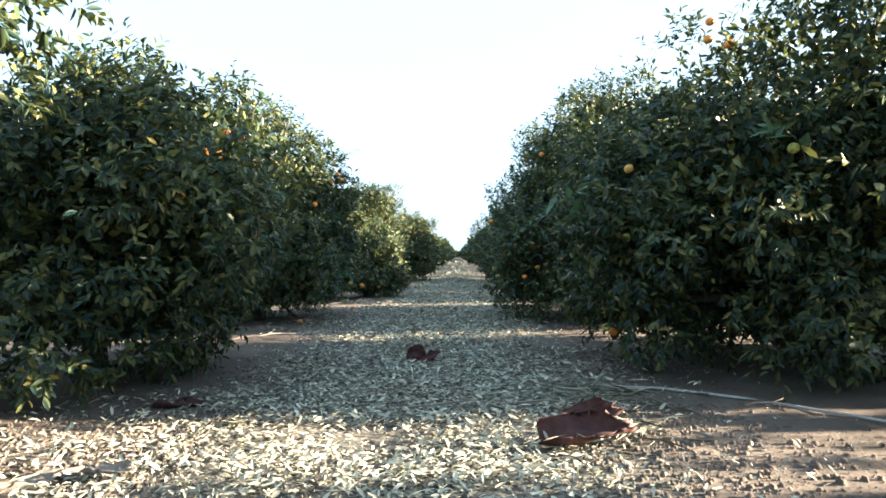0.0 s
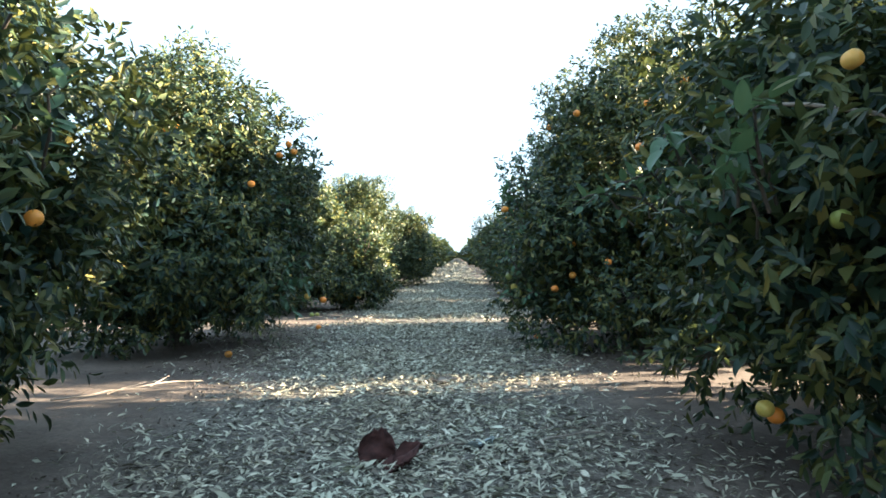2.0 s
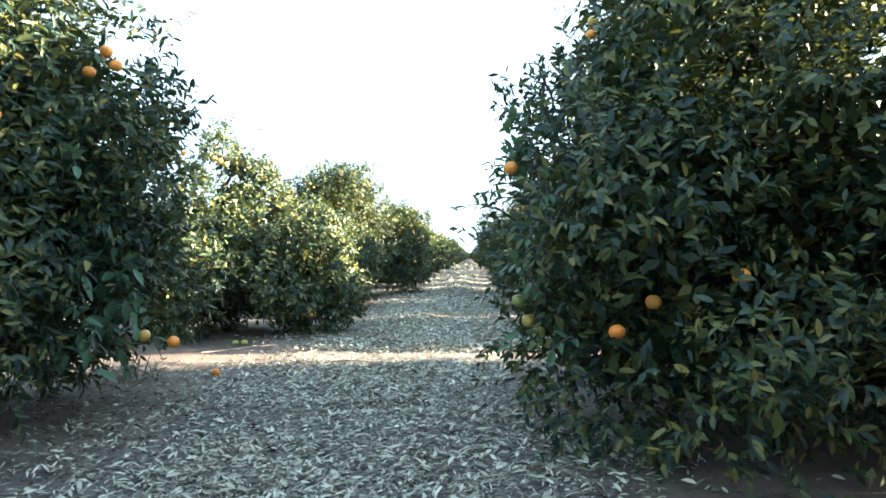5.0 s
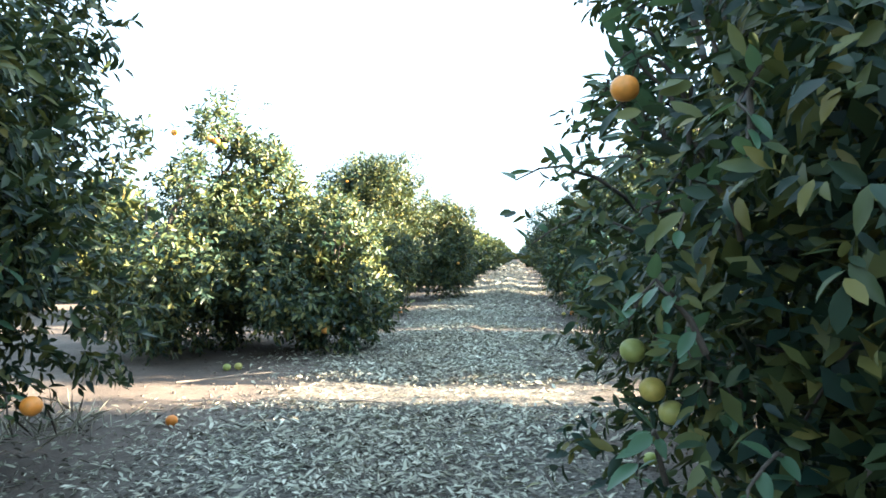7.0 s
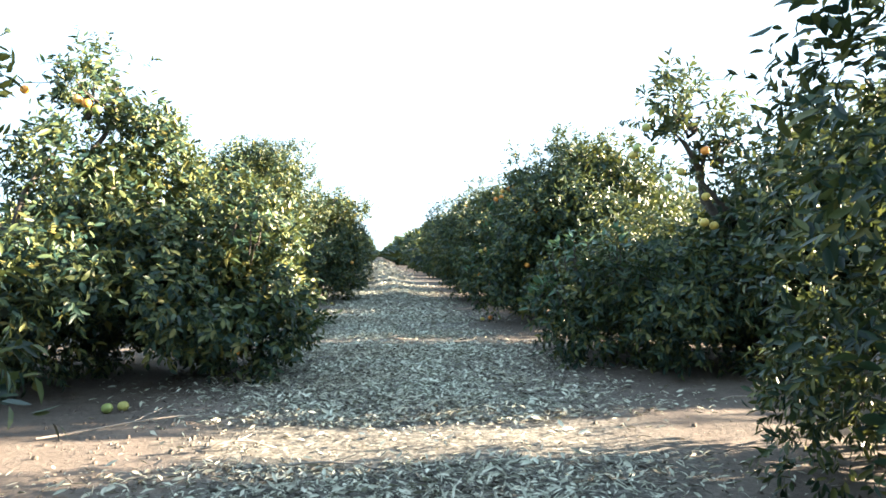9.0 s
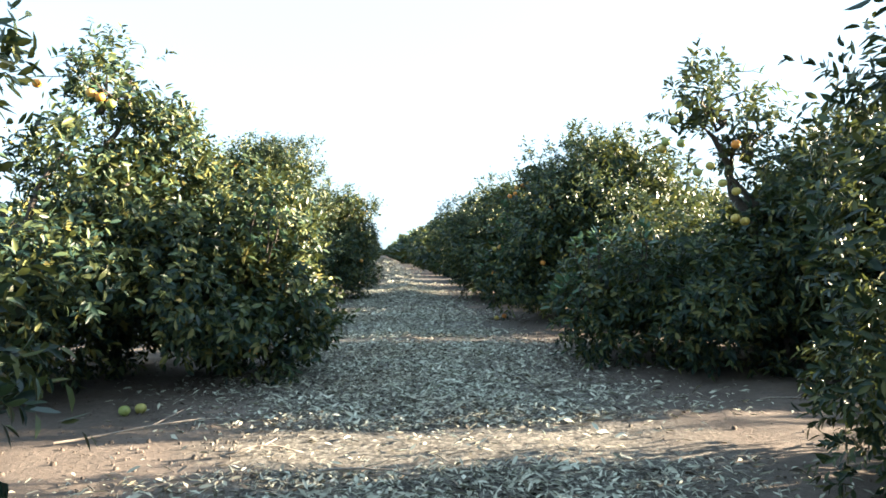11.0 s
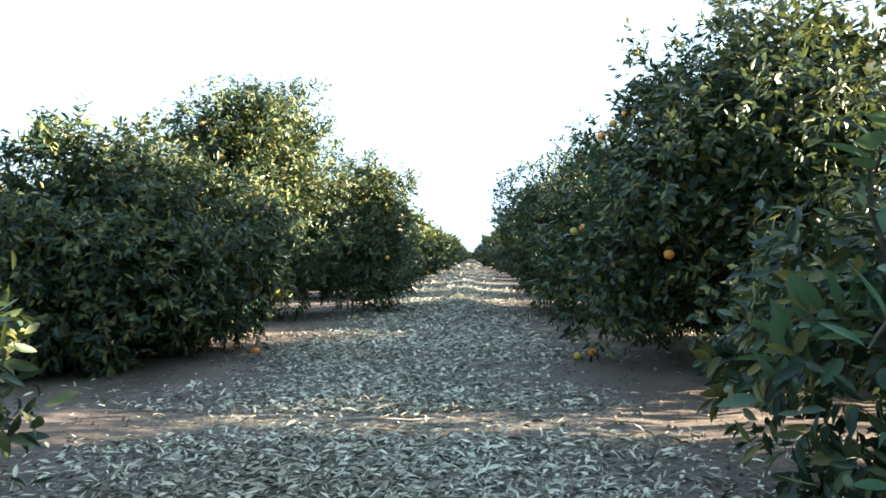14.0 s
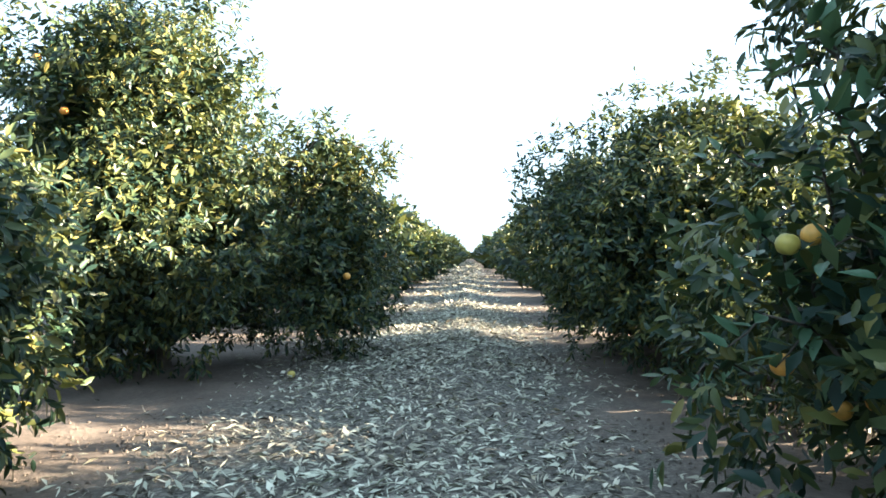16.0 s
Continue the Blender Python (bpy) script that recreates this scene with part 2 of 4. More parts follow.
def sprays(rng, p, way, reach, leaf, per, fine):
    """Leaves set round shoots that start at p and run along way for reach metres."""
    m = len(p)
    t = np.linspace(0.1, 1, per)[None, :] + rng.uniform(-0.06, 0.06, (m, per))
    base = p[:, None] + way[:, None] * (reach[:, None] * t)[..., None]
    spread = unit(np.cross(way[:, None], rng.normal(size=(m, per, 3))))
    lw = unit(way[:, None] * (0.3 + 0.6 * t[..., None]) + spread * 0.9 + np.array([0, 0, -0.32]))
    length = leaf * rng.uniform(0.7, 1.3, (m, per))
    width = length * rng.uniform(0.3, 0.43, (m, per))
    face = rng.normal(size=(m, per, 3)) * 0.32 + way[:, None] * np.array([1.0, 1.0, 0.3]) + np.array([0, 0, 0.42])
    return leaf_arrays(rng, base.reshape(-1, 3), lw.reshape(-1, 3), length.ravel(), width.ravel(), fine, face.reshape(-1, 3))


def clear_of(p, fruit_at, aisle, room):
    """True for the points that leave fruit open to the aisle."""
    ok = np.full(len(p), True)
    out = unit(np.array([0.36 * aisle, -0.92, -0.1]))
    for f in fruit_at:
        d = p - np.array(f)
        ahead = d @ out
        along = np.clip(ahead, 0, 0.7)
        ok &= (np.linalg.norm(d - along[:, None] * out, axis=1) > room) | (ahead < -0.02)
    return ok


def core_leaves(rng, lobe, aisle, skirt, airy):
    """Inner leaves that fill one lobe of a crown: small ones towards the aisle, larger ones behind. Hidden filling,
    added to stop sun leaking through.
    """
    c, r = np.array(lobe[:3]), np.maximum(np.array(lobe[3:]), 0.12)
    room = 4.19 * r[0] * r[1] * r[2]
    sets = []
    for front, per_m, size in ((True, 1350, 0.105), (False, 380, 0.22)):
        n = int(room * per_m)
        d = unit(rng.normal(size=(n, 3))) * (rng.rand(n, 1) ** (1 / 3)) * 0.86
        q = c + d * r
        keep = ((q[:, 0] * aisle > -0.25) == front) & (q[:, 2] > skirt + 0.08)
        if airy:
            keep &= (q[:, 2] < airy) | (rng.rand(n) < 0.35)
        q = q[keep]
        long = size * rng.uniform(0.8, 1.25, len(q))
        v, f = leaf_arrays(rng, q, rng.normal(size=q.shape), long, long * 0.48, False)
        sets.append((v, f + (len(sets[0][0]) if sets else 0)))
    return np.concatenate([v for v, f in sets]), np.concatenate([f for v, f in sets])


def crown_arrays(seed, lobes, shoots, skirt=0.13, fine=True, leaf=0.074, per=8, ragged=0.12, aisle=0, filler=4200, tall=65, fruit_at=(), airy=None, rich=False):
    """Leaf blades of a crown: outer sprays, dense inner leaves, long shoots that stand out at the top.
    aisle: +1 or -1 for the side that faces the aisle, which carries the finer leaves."""
    rng = np.random.RandomState(seed)

    lobes = [(a, b, c, d - 0.23, e - 0.23, f - 0.23) for a, b, c, d, e, f in lobes]
    area = sum(d * e + d * f + e * f for a, b, c, d, e, f in lobes) * 4.2
    centres, out = shoots_on(rng, lobes, int(area * 4.4), seed, skirt + 0.1, lambda k: rng.uniform(0.82, 1.05, k), 0.24)
    size = rng.uniform(0.16, 0.34, len(centres))
    pick = rng.choice(len(centres), shoots, p=size ** 2 / (size ** 2).sum())
    d = unit(out[pick] * 0.75 + unit(rng.normal(size=(shoots, 3))) * 1.0)
    p = centres[pick] + d * (size[pick] * rng.uniform(0.6, 1.05, shoots))[:, None]
    keep = p[:, 2] > skirt * 0.6
    if airy:
        keep &= (p[:, 2] < airy) | (rng.rand(len(p)) < 0.8)
    p, d = p[keep], d[keep]
    way = unit(d * 0.9 + rng.normal(size=p.shape) * 0.3 + np.array([0, 0, 0.3]) * (p[:, 2:3] > 0.9))
    reach = rng.uniform(0.07, 0.2, len(p)) + np.where(rng.rand(len(p)) < ragged, rng.uniform(0.05, 0.15, len(p)), 0)
    bare = clear_of(p + way * (reach * 0.6)[:, None], fruit_at, aisle, 0.165)
    p, way, reach = p[bare], way[bare], reach[bare]
    near = (p[:, 0] * aisle > -0.15) if aisle else np.full(len(p), True)
    close = near & rich & (p[:, 0] * aisle > 0.4) & (p[:, 1] < 0.8)
    sets = [sprays(rng, p[near & ~close], way[near & ~close], reach[near & ~close], leaf, per, fine)]
    if close.any():
        sets.append(sprays(rng, p[close], way[close], reach[close], leaf, per, "rich"))
    if not near.all():
        sets.append(sprays(rng, p[~near], way[~near], reach[~near], leaf * 1.4, max(4, per - 3), False))
    q, nq = shoots_on(rng, lobes, filler, seed, skirt + 0.05, lambda k: rng.uniform(0.4, 0.82, k))
    bare = clear_of(q, fruit_at, aisle, 0.085)
    if airy:
        bare &= (q[:, 2] < airy) | (rng.rand(len(q)) < 0.55)
    q, nq = q[bare], nq[bare]
    size = leaf * rng.uniform(0.95, 1.4, len(q)) * (4200 / filler) ** 0.3
    face = (q[:, 0] * aisle > 0.1) if aisle else np.full(len(q), False)
    for part_of, blade in ((face, True), (~face, False)):
        k = part_of.sum()
        if k:
            w = size[part_of] * (1.0 if blade else 1.7)
            sets.append(leaf_arrays(rng, q[part_of], rng.normal(size=(k, 3)) + nq[part_of] * 0.3, w, w * 0.48, blade, rng.normal(size=(k, 3))))
    for lobe in lobes if aisle else ():
        sets.append(core_leaves(rng, lobe, aisle, skirt, airy))
    if not aisle:
        # oversized hidden leaves, added so that no sun shines through the crown
        deep, nd = shoots_on(rng, lobes, filler // 4, seed + 3, skirt + 0.1, lambda k: rng.uniform(0.1, 0.64, k))
        big = rng.uniform(0.24, 0.38, len(deep))
        sets.append(leaf_arrays(rng, deep, rng.normal(size=deep.shape), big, big * 0.5, False))
    if tall:
        top = p[p[:, 2] > np.quantile(p[:, 2], 0.72)]
        top = top[rng.choice(len(top), tall)]
        tw = unit(rng.normal(size=top.shape) * 0.4 + np.array([0, 0, 1.0]))
        sets.append(sprays(rng, top, tw, rng.uniform(0.1, 0.26, tall), leaf * 0.9, 10, fine))
    vs, qs, at = [], [], 0
    for v, f in sets:
        vs.append(v), qs.append(f + at)
        at += len(v)
    return np.concatenate(vs), np.concatenate(qs)


def tube_arrays(points, radii, sides=7):
    pts = [Vector(p) for p in points]
    verts, quads = [], []
    for i, p in enumerate(pts):
        d = (pts[min(i + 1, len(pts) - 1)] - pts[max(i - 1, 0)]).normalized()
        a = d.orthogonal().normalized()
        b = d.cross(a)
        for k in range(sides):
            w = 2 * math.pi * k / sides
            verts.append(p + (a * math.cos(w) + b * math.sin(w)) * radii[i])
    for i in range(len(pts) - 1):
        for k in range(sides):
            quads.append((i * sides + k, i * sides + (k + 1) % sides, (i + 1) * sides + (k + 1) % sides, (i + 1) * sides + k))
    quads.append((len(verts) - 4, len(verts) - 3, len(verts) - 2, len(verts) - 1))
    return np.array([tuple(v) for v in verts]), np.array(quads)


def bent(rng, a, b, steps, sway):
    """Points of a crooked line from a to b."""
    a, b = np.array(a, float), np.array(b, float)
    out = []
    for i in range(steps + 1):
        s = i / steps
        out.append(a + (b - a) * s + rng.normal(size=3) * sway * math.sin(math.pi * s) + np.array([0, 0, 0.12]) * math.sin(math.pi * s))
    return out


def orange_mesh(mat):
    verts, quads, n, m = [], [], 14, 9
    for j in range(m + 1):
        a = math.pi * (0.04 + 0.92 * j / m)
        for i in range(n):
            w = 2 * math.pi * i / n
            r = 0.0385 * (1 - 0.06 * math.cos(a) ** 8)
            verts.append((r * math.sin(a) * math.cos(w), r * math.sin(a) * math.sin(w), 0.0365 * math.cos(a) * (1 - 0.10 * math.cos(a) ** 12)))
    for j in range(m):
        for i in range(n):
            quads.append((j * n + i, (j + 1) * n + i, (j + 1) * n + (i + 1) % n, j * n + (i + 1) % n))
    for row in (0, m):
        for i in range(0, n - 2, 2):
            quads.append((row * n, row * n + (i + 1), row * n + (i + 2), row * n + (i + 3) % n))
    return mesh_from("orange", verts, quads, mat, True)


ORANGE = orange_mesh(PEEL)
PALE_ORANGE = orange_mesh(PALE_PEEL)
RIPE_ORANGE = orange_mesh(RIPE_PEEL)


def citrus_tree(seed, foot, lobes, shoots, label, skirt=0.13, fine=True, leaf=0.074, fruit=5, known=(), per=8, ragged=0.12, aisle=0, filler=4200, tall=65, airy=None, shaded=(), pale=(), ripe=(), rich=False, group="orange trees in rows"):
    """An orange tree at foot (x, y); lobes in world metres."""
    rng = np.random.RandomState(seed + 900)
    fx, fy = foot
    loc = [(a - fx, b - fy, c, d, e, f) for a, b, c, d, e, f in lobes]
    tree = tagged(new("orange_tree"), label, "tree", group)
    tree.location = (fx, fy, ground_z(fx, fy))
    v, q = tube_arrays([(0, 0, -0.08), (0.01, 0, 0.06), (0.0, 0.02, 0.3), (0.02, 0.02, 0.6)], [0.17, 0.115, 0.1, 0.11], 10)
    child("trunk", mesh_from("trunk", v, q, BARK, True), tree)
    for a, b, c, d, e, f in loc:
        v, q = tube_arrays(bent(rng, (0.0, 0.02, 0.5), (a, b, c + 0.1 * f), 6, 0.07), np.linspace(0.065, 0.014, 7), 7)
        limb = child("limb", mesh_from("limb", v, q, BARK, True), tree)
        vs, qs, at = [], [], 0
        for _ in range(5 if fine else 2):
            way = unit(rng.normal(size=3) + np.array([0, 0, 0.4]))
            v, q = tube_arrays(bent(rng, (a * 0.7, b * 0.7, c - 0.1 * f), (a + way[0] * (d - 0.2) * 0.85, b + way[1] * (e - 0.2) * 0.85, max(0.3, c + way[2] * (f - 0.2) * 0.85)), 5, 0.06), np.linspace(0.022, 0.004, 6), 5)
            vs.append(v), qs.append(q + at)
            at += len(v)
        child("branch", mesh_from("branch", np.concatenate(vs), np.concatenate(qs), BARK, True), limb)
    v, q = crown_arrays(seed, loc, shoots, skirt, fine, leaf, per, ragged, aisle, filler, tall, [(x - fx, y - fy, z) for x, y, z in list(known) + list(pale) + list(ripe)], airy, rich)
    child("crown", mesh_from("crown", v, q, LEAF, fine), tree)
    for x, y, z in known:
        child("orange", ORANGE, tree, place=(x - fx + 0.03 * aisle, y - fy - 0.09, z - tree.location.z)).rotation_euler = (rng.uniform(-0.5, 0.5), rng.uniform(-0.5, 0.5), rng.uniform(0, 6))
    for x, y, z in pale:
        child("orange", PALE_ORANGE, tree, "pale green unripe orange", (x - fx, y - fy, z - tree.location.z)).rotation_euler = (rng.uniform(-0.5, 0.5), 0, rng.uniform(0, 6))
    for x, y, z in ripe:
        child("orange", RIPE_ORANGE, tree, "ripe deep yellow orange", (x - fx, y - fy, z - tree.location.z))
    for x, y, z in shaded:
        child("orange", ORANGE, tree, place=(x - fx, y - fy, z - tree.location.z))
    if fruit:
        p, n = shoots_on(rng, loc, fruit * 6, seed + 50, skirt + 0.15, lambda k: rng.uniform(0.93, 1.02, k))
        p = p[rng.permutation(len(p))[:fruit]]
        for x, y, z in p:
            child("orange", ORANGE, tree, place=(x, y, z)).rotation_euler = (rng.uniform(0, 6), rng.uniform(0, 6), 0)
    return tree


# ---------------------------------------------------------------- ground
def mid(y):
    """The aisle's middle line."""
    return 0.02 + 0.021 * y


def ground_z(x, y):
    return (0.022 * noise.noise((x * 1.7, y * 1.7, 3.0)) + 0.014 * noise.noise((x * 4.1, y * 4.1, 7.0)) + 0.018 * math.sin(0.9 * x + 0.4 * y) * math.sin(0.55 * y - 0.7 * x + 1.0) + 0.008 * math.sin(3.1 * x - 1.7 * y) * math.sin(2.3 * y + 1.3 * x)) * (1 if abs(x) < 40 and abs(y) < 90 else 0) \
        + 0.1 * math.exp(-((x - mid(y) + 0.1) / 0.4) ** 2) * min(1.0, max(0.0, (y - 23) / 4)) * (y < 140)


def ground():
    xs = np.concatenate([[-2500, -600, -150, -60, -30], np.arange(-16, -4, 0.6), np.arange(-4, 5, 0.16), np.arange(5, 17, 0.6), [30, 60, 150, 600, 2500]])
    ys = np.concatenate([[-2500, -600, -150, -40, -15], np.arange(-6, 0, 0.6), np.arange(0, 34, 0.16), np.arange(34, 70, 0.8), [90, 140, 250, 600, 2500]])
    verts = [(x, y, ground_z(x, y)) for y in ys for x in xs]
    n = len(xs)
    quads = [(j * n + i, j * n + i + 1, (j + 1) * n + i + 1, (j + 1) * n + i) for j in range(len(ys) - 1) for i in range(n - 1)]
    ob = new("ground", mesh_from("ground", verts, quads, SOIL, True))
    tagged(ob, "bare brown orchard soil with dusty patches", "ground", kind="structure")


ground()


def litter():
    rng = np.random.RandomState(4)
    parts_v, parts_q, at = [], [], 0
    for y0, y1, per_m, size, fine in ((0.5, 22, 3500, 0.053, True), (0.5, 22, 4200, 0.045, False), (22, 34, 2800, 0.066, False), (34, 60, 420, 0.11, False), (60, 150, 60, 0.25, False)):
        n = int((y1 - y0) * per_m)
        y = rng.uniform(y0, y1, n)
        x = mid(y) + np.where(rng.rand(n) < 0.15, rng.uniform(-3.5, 3.5, n), np.clip(rng.normal(-0.4, 0.85, n), -2.9, 2.7))
        flat = np.stack([x, y, np.zeros(n)], 1)
        keep = wobble(flat, 77, 1.1) + rng.normal(0, 0.4, n) > -0.55 + 0.5 * np.maximum(np.abs(x - mid(y) + 0.4) - 1.05 - 0.8 * ((x < mid(y)) & (np.abs(y - 10.8) < 2)), 0) * 2
        keep &= (np.abs(y - 14.08 - 0.07 * wobble(flat, 31, 2.2)) > 0.42) | (rng.rand(n) < 0.09)
        keep &= (y > 4.1) | (wobble(flat, 33, 0.5) + rng.normal(0, 0.25, n) > 0.02)
        keep &= (y > 4.3) | (x < 0.7) | (rng.rand(n) < 0.25)
        keep &= (np.abs(y - 18.98 - 0.06 * wobble(flat, 32, 2.2)) > 0.3) | (rng.rand(n) < 0.14)
        flat = flat[keep]
        n = len(flat)
        z = np.array([ground_z(a, b) for a, b, _ in flat]) + rng.uniform(0.002, 0.03, n)
        base = np.column_stack([flat[:, 0], flat[:, 1], z])
        w = rng.uniform(0, 2 * math.pi, n)
        way = np.column_stack([np.cos(w), np.sin(w), rng.normal(0.05, 0.32, n)])
        length = size * rng.uniform(0.45, 1.6, n)
        width = length * np.where(rng.rand(n) < 0.5, rng.uniform(0.06, 0.16, n), rng.uniform(0.18, 0.4, n))
        nor = np.column_stack([rng.normal(0, 0.45, n), rng.normal(0, 0.45, n), np.ones(n)])
        v, q = leaf_arrays(rng, base, way, length, width, fine, nor)
        parts_v.append(v), parts_q.append(q + at)
        at += len(v)
    tagged(new("leaf_litter", mesh_from("leaf_litter", np.concatenate(parts_v), np.concatenate(parts_q), LITTER)),
           "pale dry chopped leaves strewn along the aisle", "leaf litter", kind="stuff")


litter()


def curled_leaves():
    """Larger curled dead leaves, lying loosely where the ground is sunlit at the start."""
    r = np.random.RandomState(44)
    n = 2600
    x, y = r.uniform(-2.6, 2.9, n), 3.25 + r.normal(0, 0.42, n) + 0.1 * r.uniform(-1, 1, n)
    keep = (x < 0.35 + 0.4 * r.rand(n)) | (r.rand(n) < 0.16)
    x, y = x[keep], y[keep]
    n = len(x)
    w = r.uniform(0, 2 * math.pi, n)
    base = np.column_stack([x, y, [ground_z(a, b) + 0.012 for a, b in zip(x, y)]])
    base[:, 2] += r.uniform(0, 0.025, n)
    way = np.column_stack([np.cos(w), np.sin(w), r.normal(0.15, 0.4, n)])
    size = r.uniform(0.03, 0.075, n)
    nor = np.column_stack([r.normal(0, 0.5, n), r.normal(0, 0.5, n), np.ones(n)])
    v, q = leaf_arrays(r, base, way, size, size * r.uniform(0.12, 0.34, n), "rich", nor)
    tagged(new("curled_leaves", mesh_from("curled_leaves", v, q, LITTER)), "curled pale brown dead leaves lying loose on soil", "leaf litter", kind="stuff")


curled_leaves()


def clods():
    """Crumbs and small clods of earth on the bare soil at both sides."""
    r = np.random.RandomState(12)
    n = 17000
    y = np.where(np.arange(n) < 12000, r.uniform(1.5, 24, n), r.uniform(2.6, 4.6, n))
    x = mid(y) - 0.4 + np.where(r.rand(n) < 0.5, -1, 1) * (0.9 + np.abs(r.normal(0.5, 0.7, n)))
    keep = wobble(np.stack([x, y, np.zeros(n)], 1), 31, 0.8) + r.normal(0, 0.4, n) > -0.1
    x, y = x[keep], y[keep]
    n = len(x)
    s = 0.006 + np.where(y < 4.6, 0.017, 0.014) * r.rand(n) ** 3
    z = np.array([ground_z(a, b) for a, b in zip(x, y)])
    w = r.uniform(0, 6.28, n)[:, None] + np.arange(4) * 1.571 + r.normal(0, 0.25, (n, 4))
    rad = s[:, None] * r.uniform(0.7, 1.3, (n, 4))
    low = np.stack([x[:, None] + rad * np.cos(w), y[:, None] + rad * np.sin(w), np.repeat(z[:, None] - 0.003, 4, 1)], 2)
    mid_up = np.array([[x_, y_, z_] for x_, y_, z_ in zip(x, y, z)])[:, None]
    high = mid_up + (low - mid_up) * r.uniform(0.4, 0.75, (n, 4, 1))
    high[..., 2] = z[:, None] + s[:, None] * r.uniform(0.5, 1.1, (n, 4))
    v = np.concatenate([low, high], 1).reshape(-1, 3)
    f = np.array([[0, 1, 5, 4], [1, 2, 6, 5], [2, 3, 7, 6], [3, 0, 4, 7], [4, 5, 6, 7]])
    tagged(new("soil_clods", mesh_from("soil_clods", v, (f[None] + 8 * np.arange(n)[:, None, None]).reshape(-1, 4), SOIL)),
           "small brown crumbs and clods of dry earth", "soil", kind="stuff")


clods()

# ---------------------------------------------------------------- trees beside the aisle
GREEN = "dense dark green orange tree with low skirt of leaves"
SUNNY = "orange tree with sunlit yellow-green crown and low skirt"
citrus_tree(1, (-3.3, 0.9), [(-3.2, 1.0, 1.4, 1.6, 1.9, 1.3), (-2.15, 1.95, 2.15, 0.95, 1.35, 0.85), (-2.45, 3.1, 2.05, 0.68, 0.7, 0.62)], 1900, SUNNY, aisle=1)
L1 = citrus_tree(2, (-3.0, 6.0), [(-2.7, 5.9, 1.4, 1.5, 1.95, 1.05), (-2.4, 5.8, 1.9, 1.1, 1.5, 0.78), (-3.4, 6.1, 1.6, 1.3, 1.6, 0.8), (-2.9, 5.9, 0.55, 1.05, 1.5, 0.5)], 5200, GREEN, aisle=1,
                 fruit=0, known=[(-2.66, 5.35, 1.72), (-1.85, 5.5, 1.81), (-1.771, 5.522, 1.799), (-1.655, 5.719, 1.979), (-1.76, 5.7, 1.99), (-1.935, 5.377, 1.438), (-2.0, 5.38, 1.46), (-1.661, 6.168, 1.186)])
L2 = citrus_tree(3, (-3.0, 11.3), [(-2.85, 11.1, 1.35, 1.45, 1.85, 1.25), (-2.42, 11.3, 2.2, 0.92, 1.3, 0.75), (-3.1, 11.5, 2.7, 0.9, 1.1, 0.85), (-2.25, 11.4, 1.0, 0.72, 1.0, 0.85), (-3.0, 11.1, 0.5, 1.1, 1.5, 0.52), (-2.5, 12.6, 1.6, 0.6, 0.7, 0.65)], 5200, GREEN, filler=5000, aisle=1,
                 fruit=0, known=[(-2.75, 10.55, 2.4), (-2.83, 10.55, 2.36), (-1.681, 11.105, 2.287), (-1.786, 11.105, 2.165), (-1.915, 10.418, 1.772), (-1.62, 11.1, 2.2), (-1.32, 11.2, 0.53), (-1.5, 11.2, 0.57)])
L3 = citrus_tree(4, (-3.4, 16.5), [(-3.0, 16.5, 0.8, 1.4, 1.8, 0.7), (-2.55, 16.5, 1.74, 0.62, 0.85, 0.66), (-2.57, 16.5, 2.36, 0.3, 0.38, 0.6), (-1.82, 16.6, 1.12, 0.76, 1.1, 0.68), (-1.5, 16.6, 0.6, 0.7, 1.2, 0.5)], 4800, SUNNY, aisle=1, rich=True,
                 fruit=0, known=[(-2.68, 16.1, 2.33), (-2.75, 16.1, 2.36), (-2.6, 16.1, 2.28), (-3.2, 16.2, 2.45), (-1.52, 16.2, 0.28)])
L4 = citrus_tree(5, (-3.0, 21.5), [(-2.8, 21.5, 1.0, 1.35, 1.8, 0.95), (-2.6, 21.4, 1.55, 0.8, 1.0, 0.62), (-1.85, 22.0, 0.75, 0.65, 1.0, 0.65), (-2.8, 21.5, 0.5, 1.25, 1.7, 0.5)], 4200, GREEN, aisle=1)
L5 = citrus_tree(6, (-2.6, 26.2), [(-2.6, 26.0, 1.6, 1.5, 1.8, 1.2), (-2.65, 26.0, 2.75, 1.3, 1.3, 1.1), (-3.7, 26.4, 2.6, 0.7, 0.8, 0.95), (-0.95, 27.0, 1.25, 0.75, 1.1, 1.15), (-0.95, 27.0, 2.2, 0.75, 0.9, 0.62), (-2.6, 26.0, 0.55, 1.15, 1.6, 0.5), (-0.95, 27.0, 0.5, 0.7, 1.0, 0.5)], 5000, SUNNY, aisle=1,
                 fruit=0, known=[(-1.88, 25.97, 1.65), (-1.92, 25.9, 1.55), (-1.947, 25.988, 1.447), (-1.83, 25.95, 1.39), (-2.232, 25.665, 1.481), (-2.3, 25.66, 1.52), (-0.7, 26.29, 0.918), (-3.3, 25.3, 2.9), (-3.0, 25.2, 2.4)])
citrus_tree(7, (-2.6, 31.5), [(-2.4, 31.4, 1.3, 1.7, 2.1, 1.25), (-2.4, 31.3, 2.1, 1.2, 1.3, 0.9)], 2000, GREEN, per=6, leaf=0.1, filler=3500)
citrus_tree(11, (3.4, 0.6), [(3.3, 1.3, 1.3, 1.7, 2.2, 1.35), (3.3, 1.2, 2.5, 1.4, 1.6, 1.0)], 1000, GREEN, aisle=-1, filler=5000)
